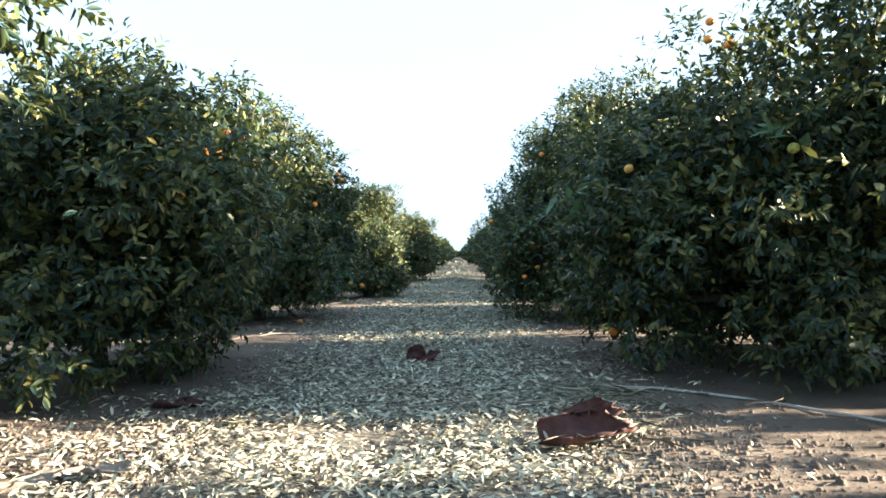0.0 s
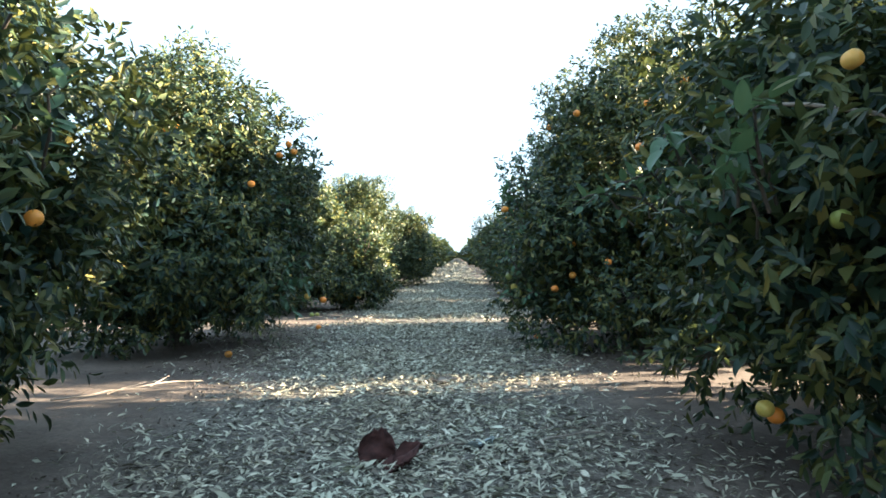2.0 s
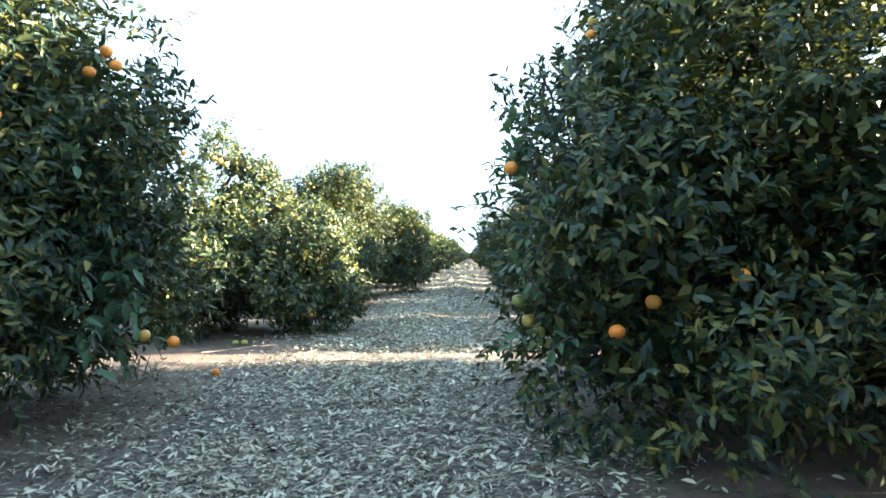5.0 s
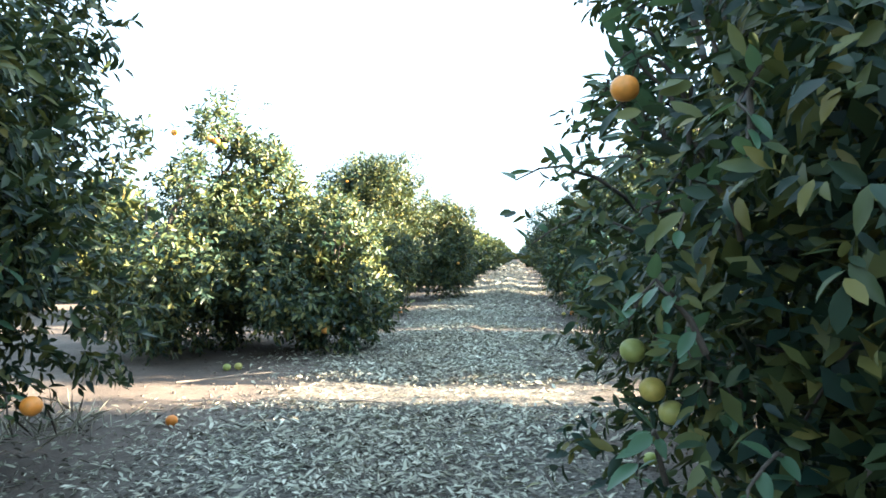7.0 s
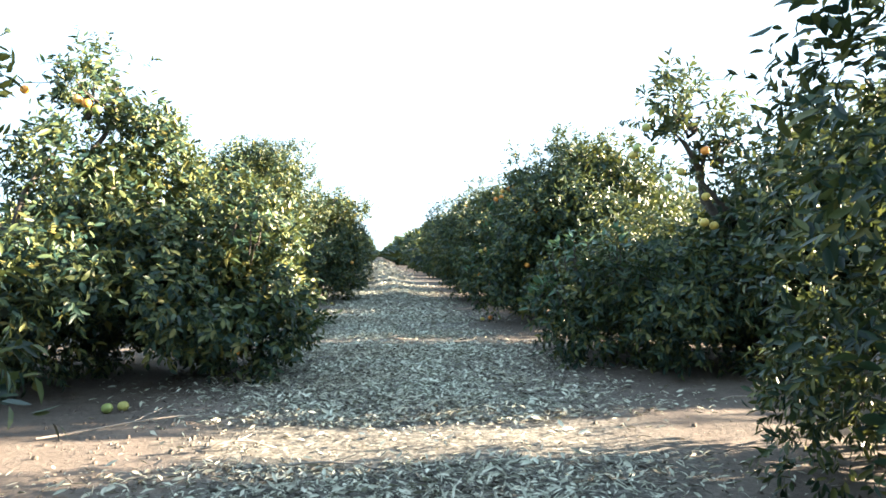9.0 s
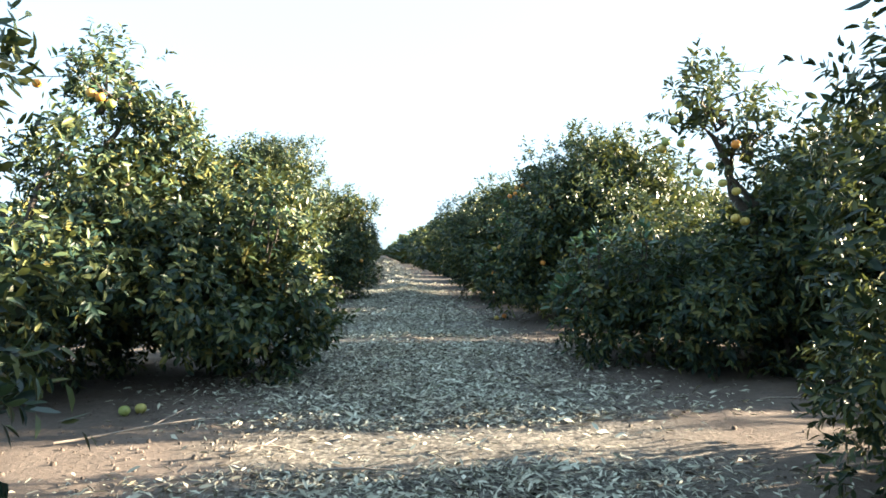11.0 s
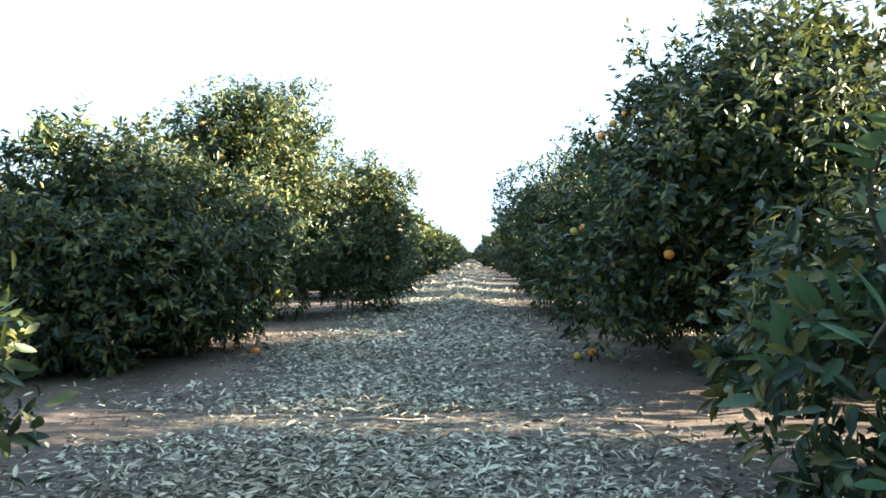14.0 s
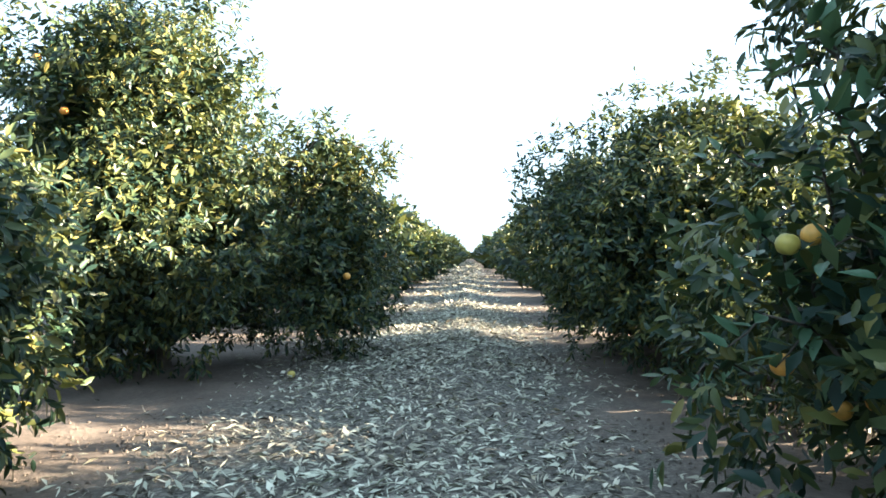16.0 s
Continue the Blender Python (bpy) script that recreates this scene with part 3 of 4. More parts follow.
# The lobes at x 3.3-3.7 are added on the sun side to cast shade
R1 = citrus_tree(12, (3.0, 6.0), [(2.6, 6.3, 1.42, 1.5, 2.0, 1.1), (1.6, 6.2, 1.2, 0.65, 1.1, 0.75), (1.8, 6.2, 0.62, 0.65, 1.0, 0.5), (3.3, 7.9, 0.8, 1.0, 0.8, 0.85), (2.95, 6.0, 2.38, 1.1, 1.7, 1.0), (1.8, 6.6, 1.9, 0.6, 0.9, 0.6), (3.1, 6.3, 0.5, 1.1, 2.0, 0.58), (3.7, 5.0, 1.3, 1.0, 0.8, 1.3), (3.6, 4.85, 2.5, 1.1, 0.95, 1.1)], 5600, GREEN, filler=5500, aisle=-1, airy=2.1,
                 fruit=0, known=[(1.515, 5.652, 1.677), (1.513, 5.733, 1.131), (1.528, 6.273, 0.313), (1.45, 6.2, 0.36), (2.43, 5.9, 2.74), (2.25, 5.9, 2.78), (2.27, 5.9, 2.93), (2.36, 5.309, 1.489), (2.35, 4.7, 1.69), (2.45, 4.75, 1.72)])
# Unseen lobes at x 3.4-3.8 are added to narrow the sunlit gaps
R2 = citrus_tree(13, (2.7, 11.3), [(2.85, 11.45, 1.35, 1.58, 2.38, 1.15), (1.35, 10.68, 1.2, 0.72, 1.12, 0.95), (2.3, 11.5, 2.6, 1.15, 1.8, 0.95), (2.8, 11.8, 3.2, 1.0, 1.1, 0.8), (1.75, 12.2, 2.8, 0.65, 0.7, 0.55), (2.85, 11.45, 0.5, 1.4, 2.4, 0.65), (3.8, 9.6, 1.3, 1.0, 0.95, 1.3), (3.6, 9.55, 2.3, 1.0, 0.9, 0.95), (3.4, 13.1, 0.9, 0.9, 0.75, 0.9), (1.52, 11.0, 2.0, 0.7, 1.1, 0.68), (1.7, 11.6, 1.75, 0.58, 0.68, 0.64), (1.78, 10.2, 0.46, 0.56, 1.0, 0.42), (1.36, 10.68, 0.6, 0.74, 0.98, 0.55)], 8200, GREEN, leaf=0.062, filler=9000, aisle=-1, rich=True,
                 fruit=0, ripe=[(0.734, 10.577, 1.504)], pale=[(0.79, 10.8, 0.786), (0.845, 10.8, 0.672), (0.9, 10.8, 0.605)], known=[(1.461, 11.926, 2.706), (1.44, 11.9, 2.6), (1.53, 10.63, 2.51), (1.95, 9.5, 2.37), (2.055, 9.2, 2.03), (1.84, 9.4, 1.96), (2.18, 9.3, 1.93), (2.287, 9.27, 2.13), (1.21, 10.2, 0.68), (2.22, 9.5, 2.57), (2.3, 9.5, 2.59)], shaded=[(1.65, 9.85, 0.94), (1.38, 10.22, 1.13), (1.38, 10.22, 0.81)])
# Last two lobes are out of view, added to shade L3 and the soil
R3 = citrus_tree(14, (3.2, 16.0), [(3.3, 16.95, 0.9, 1.2, 1.9, 0.75), (3.2, 17.7, 0.8, 1.0, 1.05, 0.8), (2.2, 15.92, 2.22, 0.45, 0.42, 0.42), (2.58, 15.95, 1.95, 0.42, 0.42, 0.4), (3.15, 16.0, 1.35, 0.85, 0.9, 0.66), (1.95, 16.9, 0.6, 0.65, 0.9, 0.48), (2.5, 16.6, 0.7, 0.8, 1.2, 0.6), (3.2, 17.05, 0.5, 1.3, 1.95, 0.6), (3.9, 15.35, 0.6, 0.9, 0.86, 0.62), (4.1, 15.7, 1.43, 0.85, 1.12, 1.14)], 4800, GREEN, aisle=-1, tall=12, ragged=0.06,
            fruit=0, known=[(2.455, 15.7, 1.963)], pale=[(1.95, 15.7, 2.163), (1.838, 15.62, 1.974), (1.823, 15.66, 1.926), (1.976, 15.64, 1.968), (2.14, 15.7, 1.743), (2.277, 15.75, 1.802), (2.357, 15.7, 1.655), (2.466, 15.68, 1.585), (2.412, 15.6, 1.361), (2.506, 15.62, 1.336)])
# The last two lobes are added to block low sun and backlight
R4 = citrus_tree(15, (3.2, 21.2), [(3.1, 20.6, 1.4, 1.5, 1.8, 1.1), (3.1, 20.8, 2.35, 0.92, 1.2, 0.8), (2.38, 21.15, 1.85, 0.66, 1.1, 0.68), (2.12, 21.3, 2.25, 0.5, 0.7, 0.5), (1.85, 21.2, 0.9, 0.65, 1.1, 0.8), (3.15, 21.4, 0.5, 1.3, 2.6, 0.6), (3.1, 23.8, 0.5, 1.0, 0.9, 0.58), (4.05, 20.9, 1.7, 0.85, 1.3, 0.85)], 4900, GREEN, filler=5500, aisle=-1, rich=True,
                 fruit=0, known=[(1.934, 21.671, 2.163), (1.907, 21.627, 2.056), (2.763, 21.109, 2.435), (2.262, 20.711, 1.762), (2.165, 20.934, 1.747), (3.051, 21.0, 2.128), (2.807, 21.035, 1.868), (2.174, 20.698, 1.469), (2.016, 20.259, 0.938), (2.048, 21.332, 2.205), (1.97, 21.35, 2.17), (1.52, 21.4, 1.15), (1.6, 21.4, 1.18), (1.5, 21.4, 0.77), (1.8, 21.4, 0.65), (1.68, 21.4, 0.63), (1.77, 21.4, 2.0)])
# The low lobe at y 24.8 is added to narrow the sunlit strip
R5 = citrus_tree(16, (3.1, 26.4), [(2.8, 26.4, 1.3, 1.5, 2.5, 1.2), (2.9, 26.4, 2.2, 1.1, 1.4, 0.8), (1.75, 26.4, 1.5, 0.65, 1.1, 0.85), (3.0, 24.8, 0.6, 1.0, 1.1, 0.7), (3.0, 26.4, 0.5, 1.4, 2.6, 0.6)], 4200, GREEN, aisle=-1)
citrus_tree(17, (3.7, 31.5), [(3.3, 31.7, 1.3, 1.7, 2.4, 1.25), (3.4, 31.4, 2.1, 1.2, 1.3, 0.9)], 2000, GREEN, per=6, leaf=0.1, filler=3500)

# farther trees and the neighbouring rows, from three plain kinds
far_kinds = [citrus_tree(40 + i, f, [(f[0], f[1], 1.3, 1.8, 2.45, 1.3), (f[0], f[1], 0.5, 1.6, 2.4, 0.6), (f[0] + 0.3 * (i - 1), f[1] + 0.3, 2.0 + 0.15 * i, 1.25, 1.3, 0.9)], 285, GREEN,
                         fine=False, leaf=0.19, fruit=0, per=6, filler=800, tall=14) for i, f in enumerate(((-2.4, 37.0), (3.9, 37.0), (-2.3, 42.1)))]
distant = citrus_tree(47, (-1.2, 90.0), [(-1.2, 90.0, 1.3, 1.8, 2.45, 1.3), (-1.2, 90.0, 0.5, 1.6, 2.4, 0.6), (-1.0, 90.2, 2.1, 1.25, 1.3, 0.9)], 110, GREEN,
                      fine=False, leaf=0.3, fruit=0, per=6, filler=260, tall=6)
rng = random.Random(9)
spots = [(mid(y) + s * 3.15 + rng.uniform(-0.25, 0.25), y + rng.uniform(-0.4, 0.4)) for s in (-1, 1) for y in np.arange(37.0, 330, 5.1)]
spots += [(mid(334) + s, 334 + rng.uniform(-0.5, 0.5)) for s in (-0.8, 2.0)]
spots += [(mid(y) + s + rng.uniform(-0.3, 0.3), y + (s - 3) * math.tan(SUN_AZ) + rng.uniform(-0.1, 0.1)) for s in (-10.4, 10.4) for y in np.arange(-4.1, 62, 5.1)]
spots = [p for p in spots if all((Vector(p) - k.location.to_2d()).length > 2.5 for k in far_kinds + [distant])]
for x, y in spots:
    k = distant if y > 80 else rng.choice(far_kinds)
    s = rng.uniform(0.95, 1.08)
    t = copy_thing(k, pose(x, y, ground_z(x, y), 0, 0, rng.choice((0, 180)) + rng.uniform(-8, 8)))
    t.scale = (s, 0.96, s * (1.1 if x - mid(y) > 8 else 1.0))

# ---------------------------------------------------------------- small things on the ground
def at_ground(name, me, x, y, label, category, turn=0.0, lift=0.0, group=""):
    ob = new(name, me)
    ob.matrix_world = pose(x, y, ground_z(x, y) + lift, 0, 0, turn)
    return tagged(ob, label, category, group)


for x, y, name in ((-2.094, 10.213, "bright"), (-1.682, 12.993, "bright"), (-1.485, 21.702, "bright"), (-2.17, 15.1, "pale"), (-2.09, 15.18, "pale"), (-1.1, 25.6, "pale"), (1.16, 12.35, "bright"), (1.2, 11.6, "bright"), (1.5, 21.22, "pale"), (1.66, 21.4, "bright")):
    at_ground("fallen_orange", ORANGE if name == "bright" else PALE_ORANGE, x, y, "ripe fallen orange lying on the soil beside leaf litter" if name == "bright" else "pale yellow orange lying under the tree's skirt", "orange", 40 * x, 0.036, "oranges on the ground")


def husk_mesh(seed, length, width, lift, curl, mat=HUSK):
    """A curled dry husk: a thick sheet, cupped along its length, with a torn edge."""
    r = np.random.RandomState(seed)
    n, m, verts, quads = 16, 9, [], []
    for side in (0, 1):
        for i in range(n + 1):
            s = i / n
            w = width * (0.35 + 0.65 * math.sin(math.pi * min(1, 0.15 + s * 0.95)) ** 0.6) * (1 + 0.12 * r.uniform(-1, 1) * (1 - side))
            for j in range(m + 1):
                a = (j / m - 0.5) * curl
                ragged_end = length * ((0.16 * noise.noise((j * 1.7, seed, 0.5)) if s > 0.8 else 0) + (0.12 * noise.noise((j * 1.9, seed, 9.5)) if s < 0.15 else 0))
                rad = w / curl * 1.6
                verts.append((s * length + ragged_end, rad * math.sin(a), rad * (1 - math.cos(a)) + lift * s ** 1.5 + 0.006 * side + 0.012 * math.sin(7 * s + j) + 0.025 * width / 0.2 * noise.noise((s * 4, j * 0.6, seed)) + 0.008 * width / 0.2 * noise.noise((s * 17, j * 2.1, seed + 4))))
    k = (n + 1) * (m + 1)
    for side in (0, 1):
        for i in range(n):
            for j in range(m):
                f = [side * k + i * (m + 1) + j, side * k + (i + 1) * (m + 1) + j, side * k + (i + 1) * (m + 1) + j + 1, side * k + i * (m + 1) + j + 1]
                quads.append(f if side else f[::-1])
    for i in range(n):
        for j in (0, m):
            quads.append([i * (m + 1) + j, (i + 1) * (m + 1) + j, k + (i + 1) * (m + 1) + j, k + i * (m + 1) + j])
    for j in range(m):
        for i in (0, n):
            quads.append([i * (m + 1) + j, i * (m + 1) + j + 1, k + i * (m + 1) + j + 1, k + i * (m + 1) + j])
    return mesh_from("dry_husk", verts, quads, mat, True)


big_husk = at_ground("dry_husk", husk_mesh(3, 0.46, 0.2, 0.05, 2.7), 0.5, 3.62, "large curled red-brown dry husk on sunlit litter", "husk")
big_husk.matrix_world = pose(0.5, 3.62, ground_z(0.5, 3.62) + 0.02, 24, -4, -4)
back_husk = at_ground("dry_husk", husk_mesh(21, 0.3, 0.13, 0.03, 1.6), 0.66, 3.9, "ragged brown flap of husk behind a larger one", "husk")
back_husk.matrix_world = pose(0.68, 3.88, ground_z(0.68, 3.88) + 0.05, 35, -12, 6)
at_ground("dry_husk", husk_mesh(23, 0.07, 0.05, 0.02, 1.4, PALE_HUSK), 0.97, 3.86, "pale torn scrap of husk on litter", "husk", 30, 0.03)
at_ground("dry_husk", husk_mesh(25, 0.38, 0.09, 0.03, 1.2, STICK), -2.0, 3.0, "pale curled strip of dry bark on sunlit litter", "bark", 38, 0.0)
at_ground("dry_husk", husk_mesh(27, 0.24, 0.1, 0.04, 2.2, STICK), -1.62, 3.2, "curled brown strip of dry bark on sunlit litter", "bark", -18, 0.01)
at_ground("dry_husk", husk_mesh(5, 0.36, 0.11, 0.02, 1.4), -1.98, 4.75, "flat dark red-brown husk lying on bare soil", "husk", -6, 0.0)
upright = at_ground("dry_husk", husk_mesh(8, 0.19, 0.15, 0.02, 2.2), -0.25, 6.62, "short upright brown husk amid grey litter", "husk")
upright.matrix_world = pose(-0.25, 6.62, ground_z(-0.25, 6.62) - 0.02, 0, -72, 75)
flap = at_ground("dry_husk", husk_mesh(12, 0.2, 0.1, 0.03, 1.6), -0.16, 6.56, "small bent flap of brown husk amid grey litter", "husk")
flap.matrix_world = pose(-0.2, 6.52, ground_z(-0.2, 6.52) - 0.01, 10, -28, 20)
at_ground("dry_husk", husk_mesh(15, 0.13, 0.09, 0.05, 1.5, PALE_HUSK), 0.22, 6.92, "curled pale grey-blue dry leaf on litter", "dry leaf", -35, 0.0)
at_ground("dry_husk", husk_mesh(9, 0.34, 0.07, 0.01, 1.0, STICK), -0.15, 8.76, "long pale brown strip of dry husk on litter", "husk", 10, 0.0)


def line_mesh(name, points, radius, mat, sides=7, taper=1.0):
    v, q = tube_arrays([(x, y, ground_z(x, y) + z) for x, y, z in points], list(np.linspace(radius, radius * taper, len(points))), sides)
    return mesh_from(name, v, q, mat, True)


hose = [(1.05 + 3.4 * s, 5.2 - 0.2 * s - 4.6 * s * s + 0.02 * math.sin(25 * s), 0.012) for s in np.linspace(0, 0.75, 28)]
tagged(new("irrigation_hose", line_mesh("irrigation_hose", hose, 0.011, HOSE)), "thin grey irrigation hose lying across bare soil", "hose")

stick_rng = random.Random(5)
STICKS = [(-0.12, 6.6, 42, 0.45), (-0.35, 18.85, 15, 0.75), (-0.15, 19.15, 40, 0.5), (-2.7, 8.1, 20, 0.9), (-2.4, 8.3, 35, 0.7), (-2.3, 14.35, 28, 1.1), (0.55, 6.9, 12, 0.55),
          (1.9, 4.55, -30, 0.4), (0.35, 4.55, 5, 0.6), (-0.4, 4.5, 3, 0.8), (2.6, 14.6, -25, 0.6), (2.2, 14.9, -12, 0.5), (1.9, 18.5, -40, 0.6), (-0.8, 13.7, -12, 0.5), (-1.3, 14.0, 10, 0.4)]
for x, y, turn, length in STICKS:
    pts, a = [], radians(turn)
    for i in range(8):
        s = i / 7
        k = stick_rng.uniform(-0.018, 0.018)
        pts.append((x + math.cos(a) * s * length - math.sin(a) * k, y + math.sin(a) * s * length + math.cos(a) * k, 0.02 + 0.03 * math.sin(3 * s)))
    st = tagged(new("stick", line_mesh("stick", pts, 0.008, STICK, 6, 0.4)), "pale dry pruned twig lying on the ground", "stick", "sticks on the ground")
    x1, y1, _ = pts[3]
    side = [(x1 + math.cos(a + 0.6) * 0.3 * length * s, y1 + math.sin(a + 0.6) * 0.3 * length * s, 0.035 + 0.04 * s) for s in (0, 0.4, 0.7, 1)]
    child("side_twig", line_mesh("side_twig", side, 0.005, STICK, 5, 0.4), st)


def dry_grass(x, y, seed, count, spread, height, lying=False):
    r = np.random.RandomState(seed)
    base = np.column_stack([x + r.normal(0, spread, count), y + r.normal(0, spread, count), np.zeros(count)])
    base[:, 2] = [ground_z(a, b) for a, b, _ in base]
    way = np.column_stack([r.normal(0, 0.8, count), r.normal(0, 0.8, count), r.uniform(0.3, 1.2, count)])
    if lying:
        way[:, 2] = r.uniform(-0.08, 0.1, count)
        base[:, 2] += r.uniform(0.01, 0.07, count)
    size = height * r.uniform(0.5, 1.3, count)
    v, q = leaf_arrays(r, base, way, size, size * (0.018 if lying else 0.05), True)
    tagged(new("dry_grass", mesh_from("dry_grass", v, q, LITTER)), "clump of dry brown grass on bare soil", "grass", kind="stuff")


dry_grass(-2.45, 12.75, 1, 160, 0.22, 0.2)
dry_grass(0.95, 3.85, 7, 200, 0.15, 0.2, True)
dry_grass(1.0, 4.85, 8, 330, 0.2, 0.26, True)
dry_grass(-0.6, 16.05, 4, 60, 0.15, 0.1)


# ---------------------------------------------------------------- leafy shoots that stand out of the crowns
def big_leaf_mesh(seed, length=0.1, width=0.045, curl=0.25):
    """A glossy blade with a midrib crease, curved along its length."""
    n, verts, quads = 6, [], []
    for i in range(n + 1):
        s = i / n
        w = width / 2 * (math.sin(math.pi * s ** 0.8) ** 0.8 if 0 < i < n else 0.04)
        drop = -curl * length * s * s
        for j, k in ((-1, 0.22), (-0.5, 0.06), (0, 0), (0.5, 0.06), (1, 0.22)):
            verts.append((s * length, j * w, drop + k * w + 0.002 * math.sin(6 * s + seed + j)))
    for i in range(n):
        for j in range(4):
            quads.append((i * 5 + j, (i + 1) * 5 + j, (i + 1) * 5 + j + 1, i * 5 + j + 1))
    return mesh_from("leaf", verts, quads, YOUNG, True)


BLADES = [big_leaf_mesh(i, l, w, c) for i, (l, w, c) in enumerate(((0.1, 0.044, 0.1), (0.085, 0.04, 0.3), (0.115, 0.05, 0.2)))]


def leafy_shoot(tree, start, end, leaves, seed, size=1.0):
    """A twig with leaves of its own, a part of the tree that it grows from."""
    r = np.random.RandomState(seed)
    o = np.array(tree.location)
    a, b = np.array(start) - o, np.array(end) - o
    pts = bent(r, a, b, 6, 0.02)
    v, q = tube_arrays(pts, np.linspace(0.008, 0.0025, 7), 5)
    twig = child("twig", mesh_from("twig", v, q, BARK, True), tree)
    d = Vector(b - a).normalized()
    for i in range(leaves):
        s = 0.12 + 0.88 * i / (leaves - 1)
        p = pts[min(6, int(s * 6))] if s >= 1 else pts[int(s * 6)] + (pts[int(s * 6) + 1] - pts[int(s * 6)]) * (s * 6 - int(s * 6))
        out = d.cross(Vector(r.normal(size=3))).normalized()
        way = (d * (0.35 + 0.5 * s) + out * 0.8 + Vector((0, 0, 0.05))).normalized()
        side = Vector((0, 0, 1)).cross(way).normalized()
        m = Matrix((way, side, way.cross(side))).transposed().to_4x4()
        k = child("leaf", BLADES[r.randint(3)], twig)
        k.matrix_local = Matrix.Translation(Vector(p)) @ m @ Matrix.Rotation(r.uniform(-0.6, 0.6), 4, "X") @ Matrix.Scale(size * r.uniform(0.8, 1.2), 4)


def grow(tree, first, rows):
    """Leafy shoots of one tree: where each starts and ends, and how many leaves it bears."""
    for i, (start, end, count) in enumerate(rows):
        leafy_shoot(tree, start, end, count, first + i, 0.78)


for seed, (start, end) in enumerate((((1.05, 6.75, 1.16), (0.72, 6.6, 1.22)), ((1.15, 6.8, 1.2), (0.88, 6.7, 1.3)), ((1.3, 6.85, 1.28), (1.05, 6.72, 1.37)), ((1.3, 6.65, 1.12), (1.05, 6.5, 1.22)),
                                    ((1.3, 6.5, 1.25), (1.04, 6.35, 1.37)), ((1.35, 6.25, 1.2), (1.1, 6.05, 1.33)), ((1.45, 6.55, 1.45), (1.22, 6.4, 1.58)), ((1.3, 6.5, 1.38), (1.08, 6.36, 1.5)),
                                    ((1.35, 6.2, 1.02), (1.1, 6.0, 1.08)), ((1.5, 6.45, 0.62), (1.26, 6.3, 0.66)), ((1.45, 6.2, 1.5), (1.25, 6.0, 1.62)), ((1.5, 6.1, 0.8), (1.22, 5.9, 0.85)), ((1.4, 6.0, 1.3), (1.2, 5.75, 1.38)))):
    leafy_shoot(R1, start, end, 10, 300 + seed, 0.82)
grow(R1, 60, [((1.25, 6.75, 1.15), (0.72, 6.65, 1.27), 8), ((1.3, 6.7, 1.2), (0.95, 6.55, 1.36), 7), ((1.35, 6.5, 1.25), (1.05, 6.3, 1.2), 7)])
grow(R2, 65, [((0.85, 10.85, 1.15), (0.45, 10.8, 1.29), 8), ((0.9, 10.9, 1.05), (0.5, 10.9, 1.1), 8), ((0.95, 10.6, 0.7), (0.8, 10.2, 0.85), 7), ((1.1, 10.4, 0.5), (0.85, 10.05, 0.55), 7), ((1.2, 10.0, 1.2), (1.0, 9.75, 1.3), 7), ((0.98, 10.75, 1.65), (0.76, 10.68, 1.75), 7)])
grow(L2, 71, [((-1.65, 11.2, 0.75), (-1.4, 11.0, 0.7), 9), ((-1.7, 11.2, 1.25), (-1.5, 11.0, 1.35), 9), ((-1.6, 11.3, 0.5), (-1.35, 11.1, 0.42), 8)])
grow(R3, 74, [((2.0, 16.6, 0.9), (1.75, 16.4, 1.2), 9), ((1.7, 16.8, 0.8), (1.55, 16.6, 1.1), 9), ((2.3, 15.85, 2.3), (3.05, 15.8, 2.42), 13), ((2.3, 15.9, 2.35), (2.75, 15.8, 2.6), 10)])
grow(R4, 78, [((2.0, 20.8, 1.0), (1.8, 20.3, 1.2), 9), ((1.75, 21.7, 1.5), (1.5, 21.5, 1.75), 9), ((1.8, 21.9, 1.3), (1.45, 21.9, 1.5), 8), ((1.7, 22.0, 0.6), (1.35, 22.0, 0.5), 8)])
grow(L4, 82, [((-1.6, 22.0, 0.8), (-1.3, 21.8, 1.0), 9)])
grow(L3, 83, [((-2.6, 16.3, 2.35), (-3.35, 16.2, 2.5), 12), ((-2.7, 16.3, 2.4), (-3.1, 16.2, 2.68), 9), ((-1.4, 16.3, 1.0), (-1.15, 16.0, 1.2), 9), ((-1.2, 16.5, 0.6), (-0.9, 16.2, 0.6), 9)])


def bare_limb(tree, points, thick):
    """A crooked bare limb, a part of the tree, through places in the world."""
    o = np.array(tree.location)
    v, q = tube_arrays([np.array(p) - o for p in points], np.linspace(thick, thick * 0.4, len(points)), 8)
    child("limb", mesh_from("limb", v, q, BARK, True), tree)


bare_limb(L3, [(-3.3, 16.4, 0.1), (-3.25, 16.15, 0.5), (-3.1, 15.85, 0.95), (-3.12, 15.82, 1.3), (-3.03, 15.82, 1.6), (-2.85, 15.9, 1.9)], 0.045)
bare_limb(L3, [(-3.25, 16.15, 0.5), (-3.0, 15.85, 0.85), (-2.85, 15.8, 1.05), (-2.6, 15.95, 1.3)], 0.03)
bare_limb(L3, [(-3.12, 15.82, 1.2), (-3.3, 15.75, 1.45), (-3.34, 15.8, 1.75)], 0.022)


def fringe(tree, centre, spread, lean, count, seed, size=1.0):
    """Young shoots that stand out round a place in the crown."""
    r = np.random.RandomState(seed)
    for i in range(count):
        a = np.array(centre) + r.uniform(-1, 1, 3) * np.array(spread)
        b = a + np.array(lean) * r.uniform(0.7, 1.3) + r.normal(0, 0.06, 3)
        leafy_shoot(tree, a, b, 9, seed * 100 + i, size * r.uniform(0.85, 1.15))


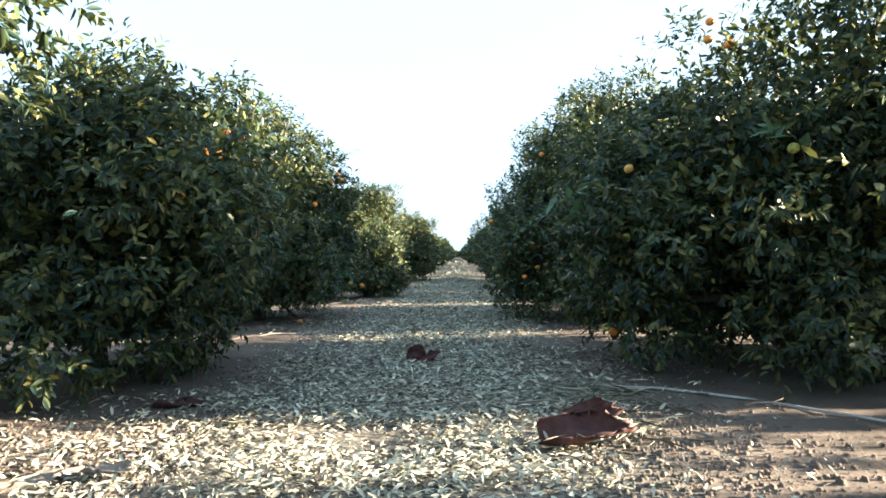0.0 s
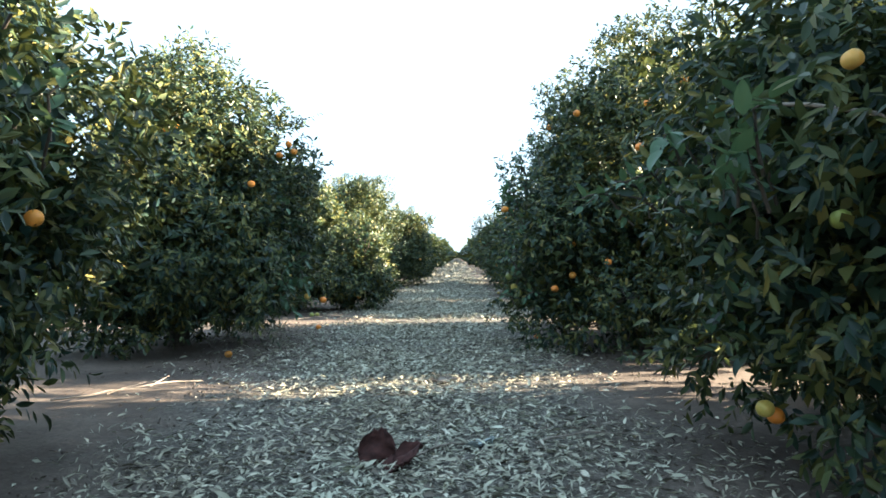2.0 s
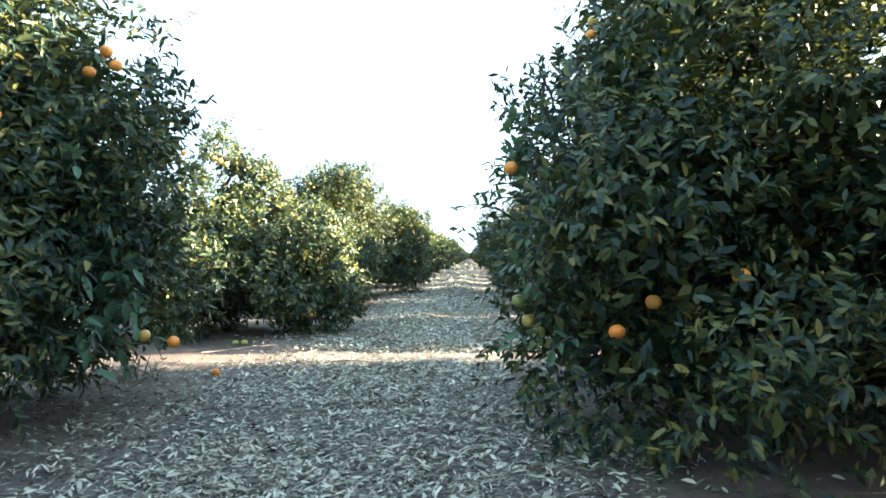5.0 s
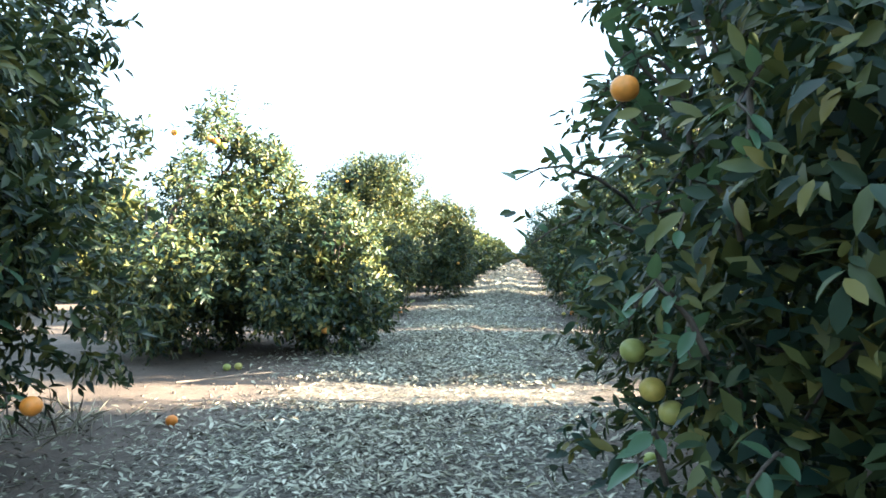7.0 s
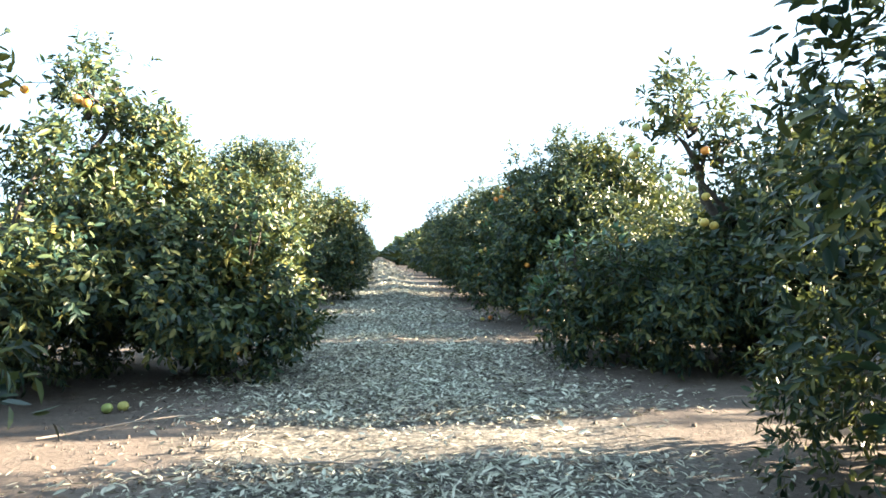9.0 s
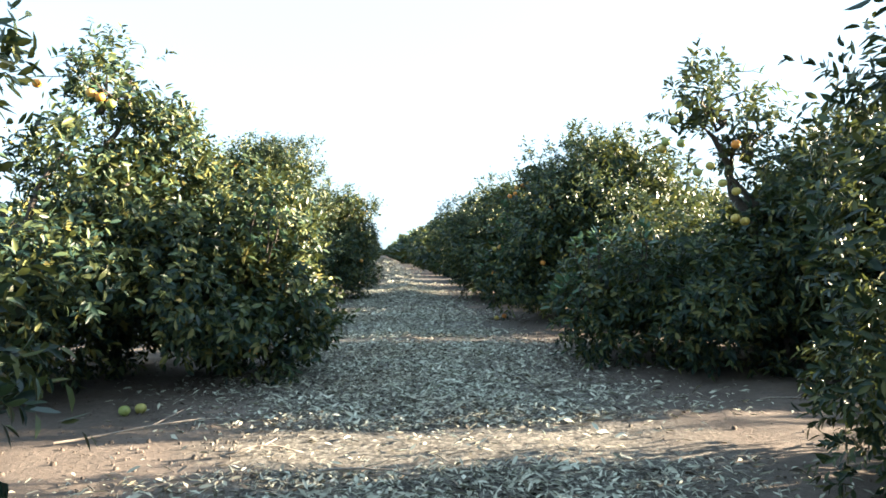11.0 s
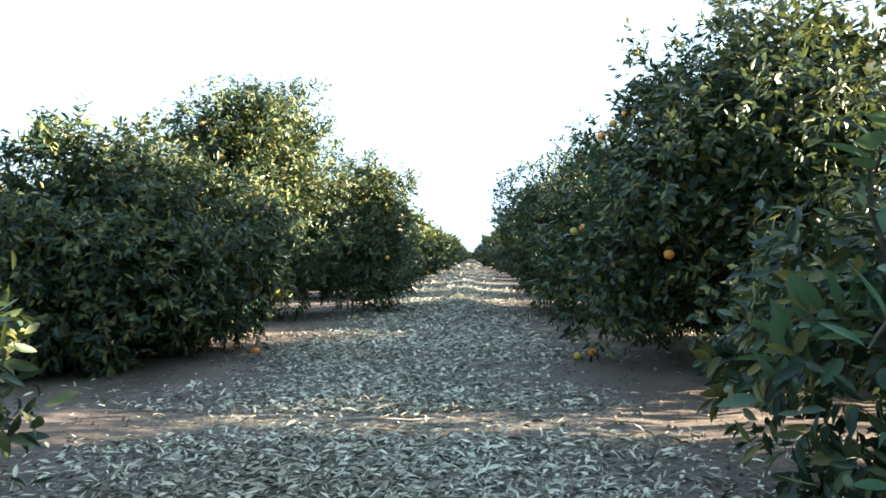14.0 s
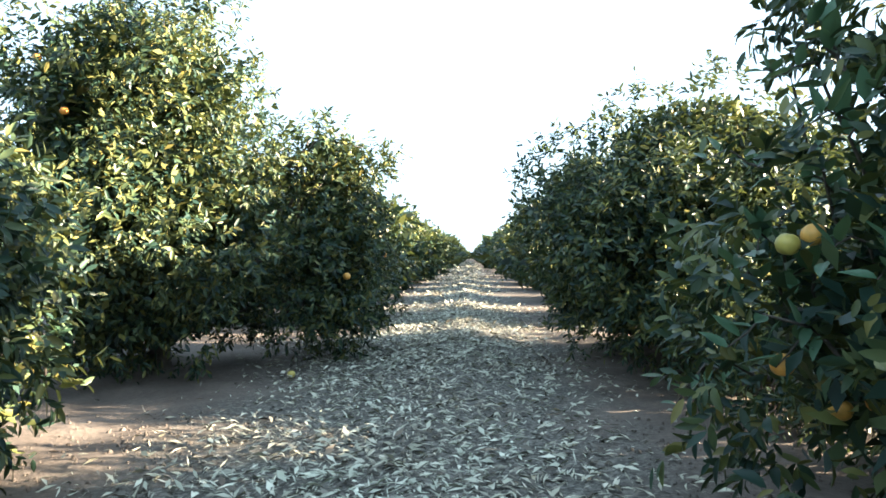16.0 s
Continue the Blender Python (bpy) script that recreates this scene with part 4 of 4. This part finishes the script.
fringe(R3, (1.85, 16.7, 0.88), (0.4, 0.4, 0.08), (-0.08, -0.1, 0.3), 14, 1)
fringe(R3, (1.5, 16.8, 0.6), (0.1, 0.35, 0.15), (-0.22, -0.12, 0.12), 6, 2)
fringe(R4, (1.9, 21.6, 1.3), (0.2, 0.4, 0.35), (-0.14, -0.1, 0.2), 9, 3)
fringe(R4, (1.7, 21.2, 0.7), (0.12, 0.5, 0.3), (-0.2, -0.12, 0.12), 8, 4)
fringe(R2, (0.95, 10.4, 1.0), (0.15, 0.4, 0.5), (-0.16, -0.18, 0.08), 9, 5, 0.7)
fringe(R2, (0.98, 10.95, 1.2), (0.08, 0.3, 0.15), (-0.25, -0.05, 0.12), 5, 6, 0.75)
fringe(R2, (0.86, 10.8, 1.5), (0.08, 0.12, 0.16), (-0.14, -0.03, 0.08), 8, 14, 0.75)
fringe(R2, (1.04, 10.7, 1.75), (0.14, 0.35, 0.25), (-0.1, -0.12, 0.14), 10, 13, 0.7)
fringe(L2, (-1.75, 11.05, 0.72), (0.16, 0.4, 0.34), (0.18, -0.2, -0.02), 20, 7, 1.05)
fringe(L2, (-1.78, 11.0, 1.6), (0.12, 0.35, 0.3), (0.12, -0.12, 0.14), 6, 8)
fringe(L4, (-1.6, 22.0, 0.75), (0.12, 0.4, 0.3), (0.18, -0.12, 0.14), 8, 9)
fringe(L3, (-1.48, 16.45, 1.0), (0.2, 0.4, 0.35), (0.14, -0.12, 0.2), 9, 10)
fringe(R1, (1.25, 6.0, 1.3), (0.15, 0.5, 0.35), (-0.16, -0.16, 0.12), 8, 11)
fringe(L1, (-1.5, 5.6, 1.7), (0.15, 0.6, 0.5), (0.14, -0.14, 0.14), 8, 12, 0.9)
leafy_shoot(R1, (2.42, 4.65, 1.6), (2.1, 4.45, 1.76), 9, 99, 1.6)

# a bleached dead twig in the crown
dead = [np.array(p) - np.array(R1.location) for p in ((1.75, 5.7, 1.46), (1.6, 5.62, 1.5), (1.35, 5.6, 1.53), (1.08, 5.58, 1.53))]
v, q = tube_arrays(dead, [0.012, 0.01, 0.008, 0.004], 6)
child("dead_twig", mesh_from("dead_twig", v, q, STICK, True), R1, "bleached dead twig")
